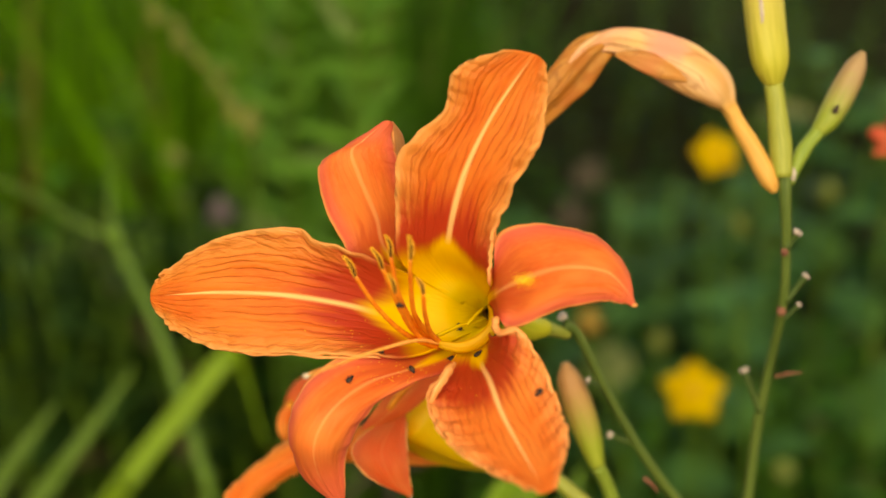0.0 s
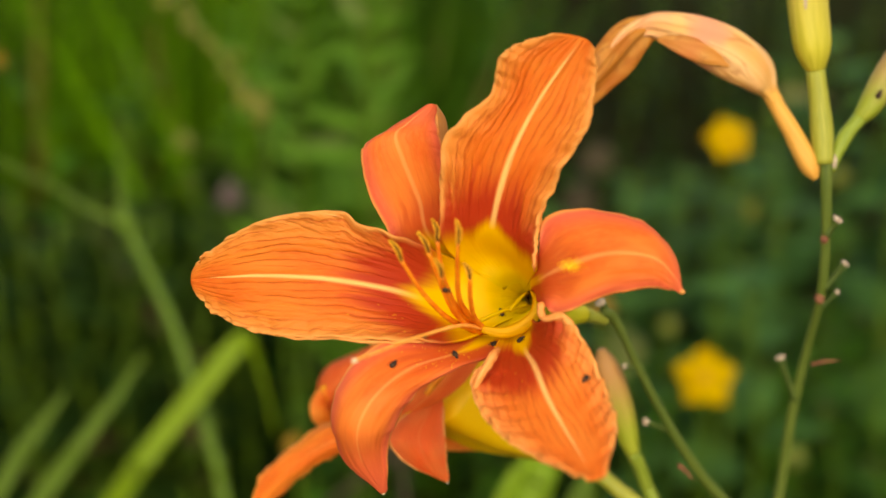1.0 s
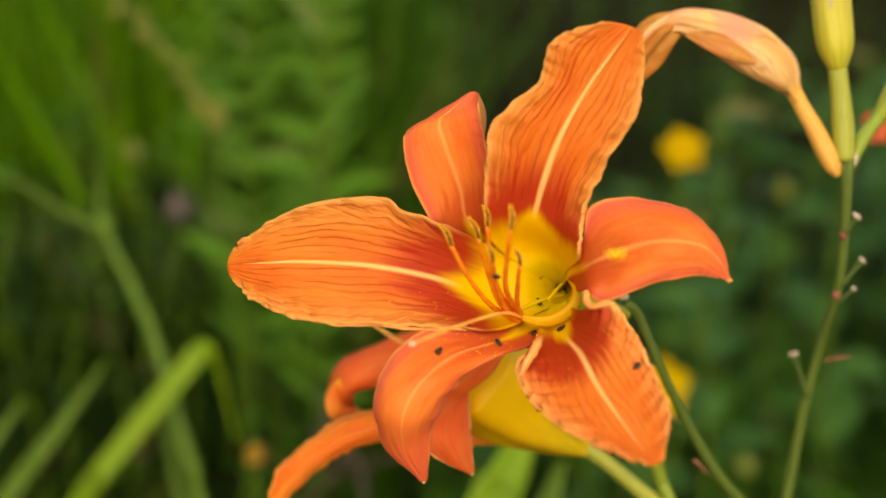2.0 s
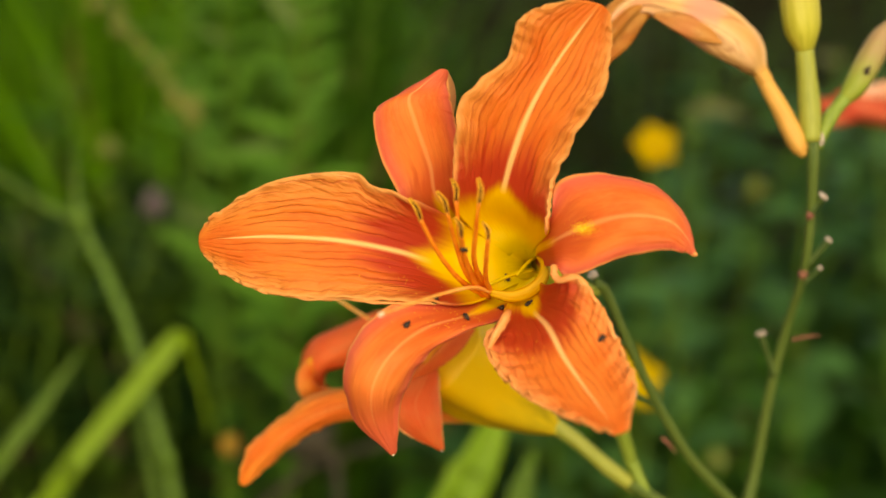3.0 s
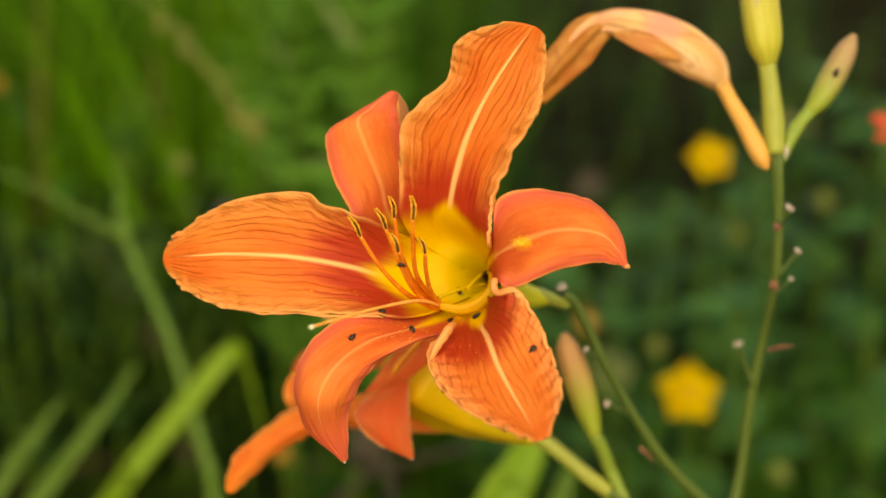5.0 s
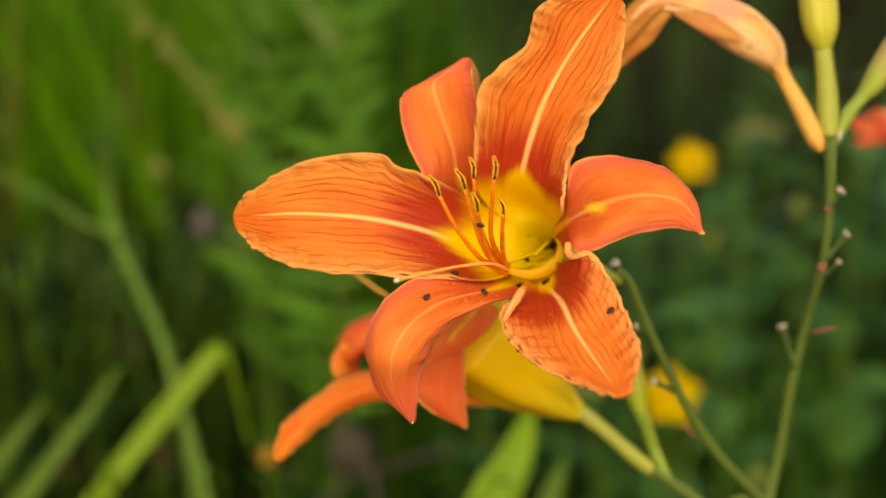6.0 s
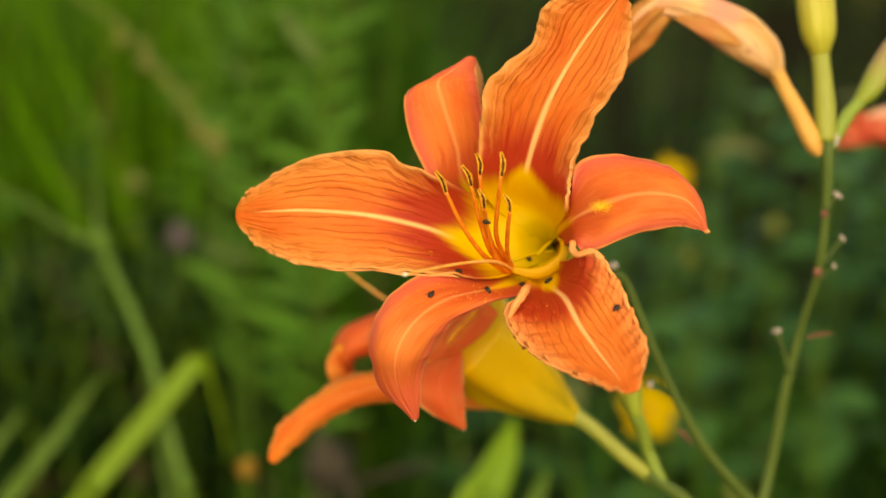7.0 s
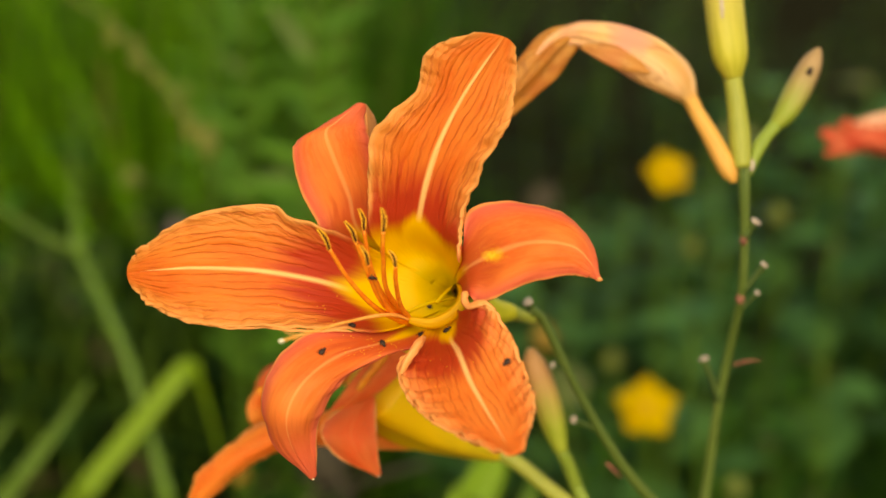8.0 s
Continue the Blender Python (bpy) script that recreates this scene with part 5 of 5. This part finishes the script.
def motions():
    """The lily leans and twists in the breeze about the foot of its stalk: seconds, and degrees about x, y and z."""
    lean = ((0, -0.03, -0.27, 0.20), (0.5, 0.02, 0.02, -0.12), (1, -0.09, 0.15, 0.24), (1.2, -0.15, 0.25, 0.27), (2.3, 0.09, 1.00, 0.11),
            (2.5, 0.23, 1.13, -0.16), (3, 0.34, 0.74, 0.28), (3.5, 0.18, 0.14, 0.47), (4, 0.21, 0.01, -0.14), (4.2, 0.34, -0.27, 0.07),
            (5.3, 0.11, 0.34, 0.02), (5.5, -0.14, 0.46, 0.38), (6, -0.20, 1.53, -0.36), (6.5, -0.17, 1.83, -0.20), (7, -0.26, 1.64, -0.26),
            (7.5, -0.36, 1.15, -0.49), (8, -0.18, 0.03, -0.08))

    def swayed(x, y, z, foot=ROOT):
        axis = Vector((radians(x), radians(y), radians(z)))
        return Matrix.Translation(foot) @ Matrix.Rotation(axis.length, 4, axis.normalized()) @ Matrix.Translation(-foot)

    for ob in SWAYING:
        at_rest = Matrix.Translation(BASES[ob.name])
        walk(ob, [(t, swayed(*turn) @ at_rest) for t, *turn in lean])
    breeze = ((0, -0.34, -0.67), (0.5, 0.14, -0.71), (1, -0.39, -0.73), (1.2, -0.54, -0.40), (2.3, -1.92, 0.54), (2.5, -1.57, 0.58),
            (3, -1.35, 0.53), (3.5, -0.66, 0.23), (4, 0.71, -0.39), (4.2, 0.45, -0.30), (5.3, 1.53, -0.05), (5.5, 0.87, -0.10),
            (6, 0.62, 0.29), (6.5, 0.27, 0.71), (7, 0.02, 0.65), (7.5, -0.10, 0.29), (8, 0.13, -0.15))
    gust = ((0, 0.80, -0.46), (0.5, 1.10, -0.35), (2.3, 0.05, -0.32), (2.5, 0.17, -0.25), (3, -0.43, -0.64), (3.5, -0.81, -1.44),
            (4, -0.24, -0.72), (4.2, 0.04, -0.48), (5.3, 0.68, 0.43), (5.5, 0.48, 0.25), (6, 1.35, -0.43), (6.5, 0.13, 0.04),
            (7, -0.08, -0.21), (7.5, 0.07, -0.70), (8, 0.05, -0.17))
    for ob, foot, rows in ((MEADOW_STALK, BASES[MEADOW_STALK.name], breeze), (RED_FLOWER, RED_FOOT, gust)):
        at_rest = Matrix.Translation(BASES[ob.name])
        walk(ob, [(t, swayed(a, b, 0, foot) @ at_rest) for t, a, b in rows])
    share = lambda t: float(np.interp(t, (0, 1, 3.5, 4.2, 5.5, 7.5, 8), (0.32, 0.34, 0.40, 0.45, 0.51, 0.59, 0.63)))
    walk(CLIMBER, [(t, swayed(*turn) @ Matrix.Translation(CLIMB(share(t)))) for t, *turn in lean])


motions()
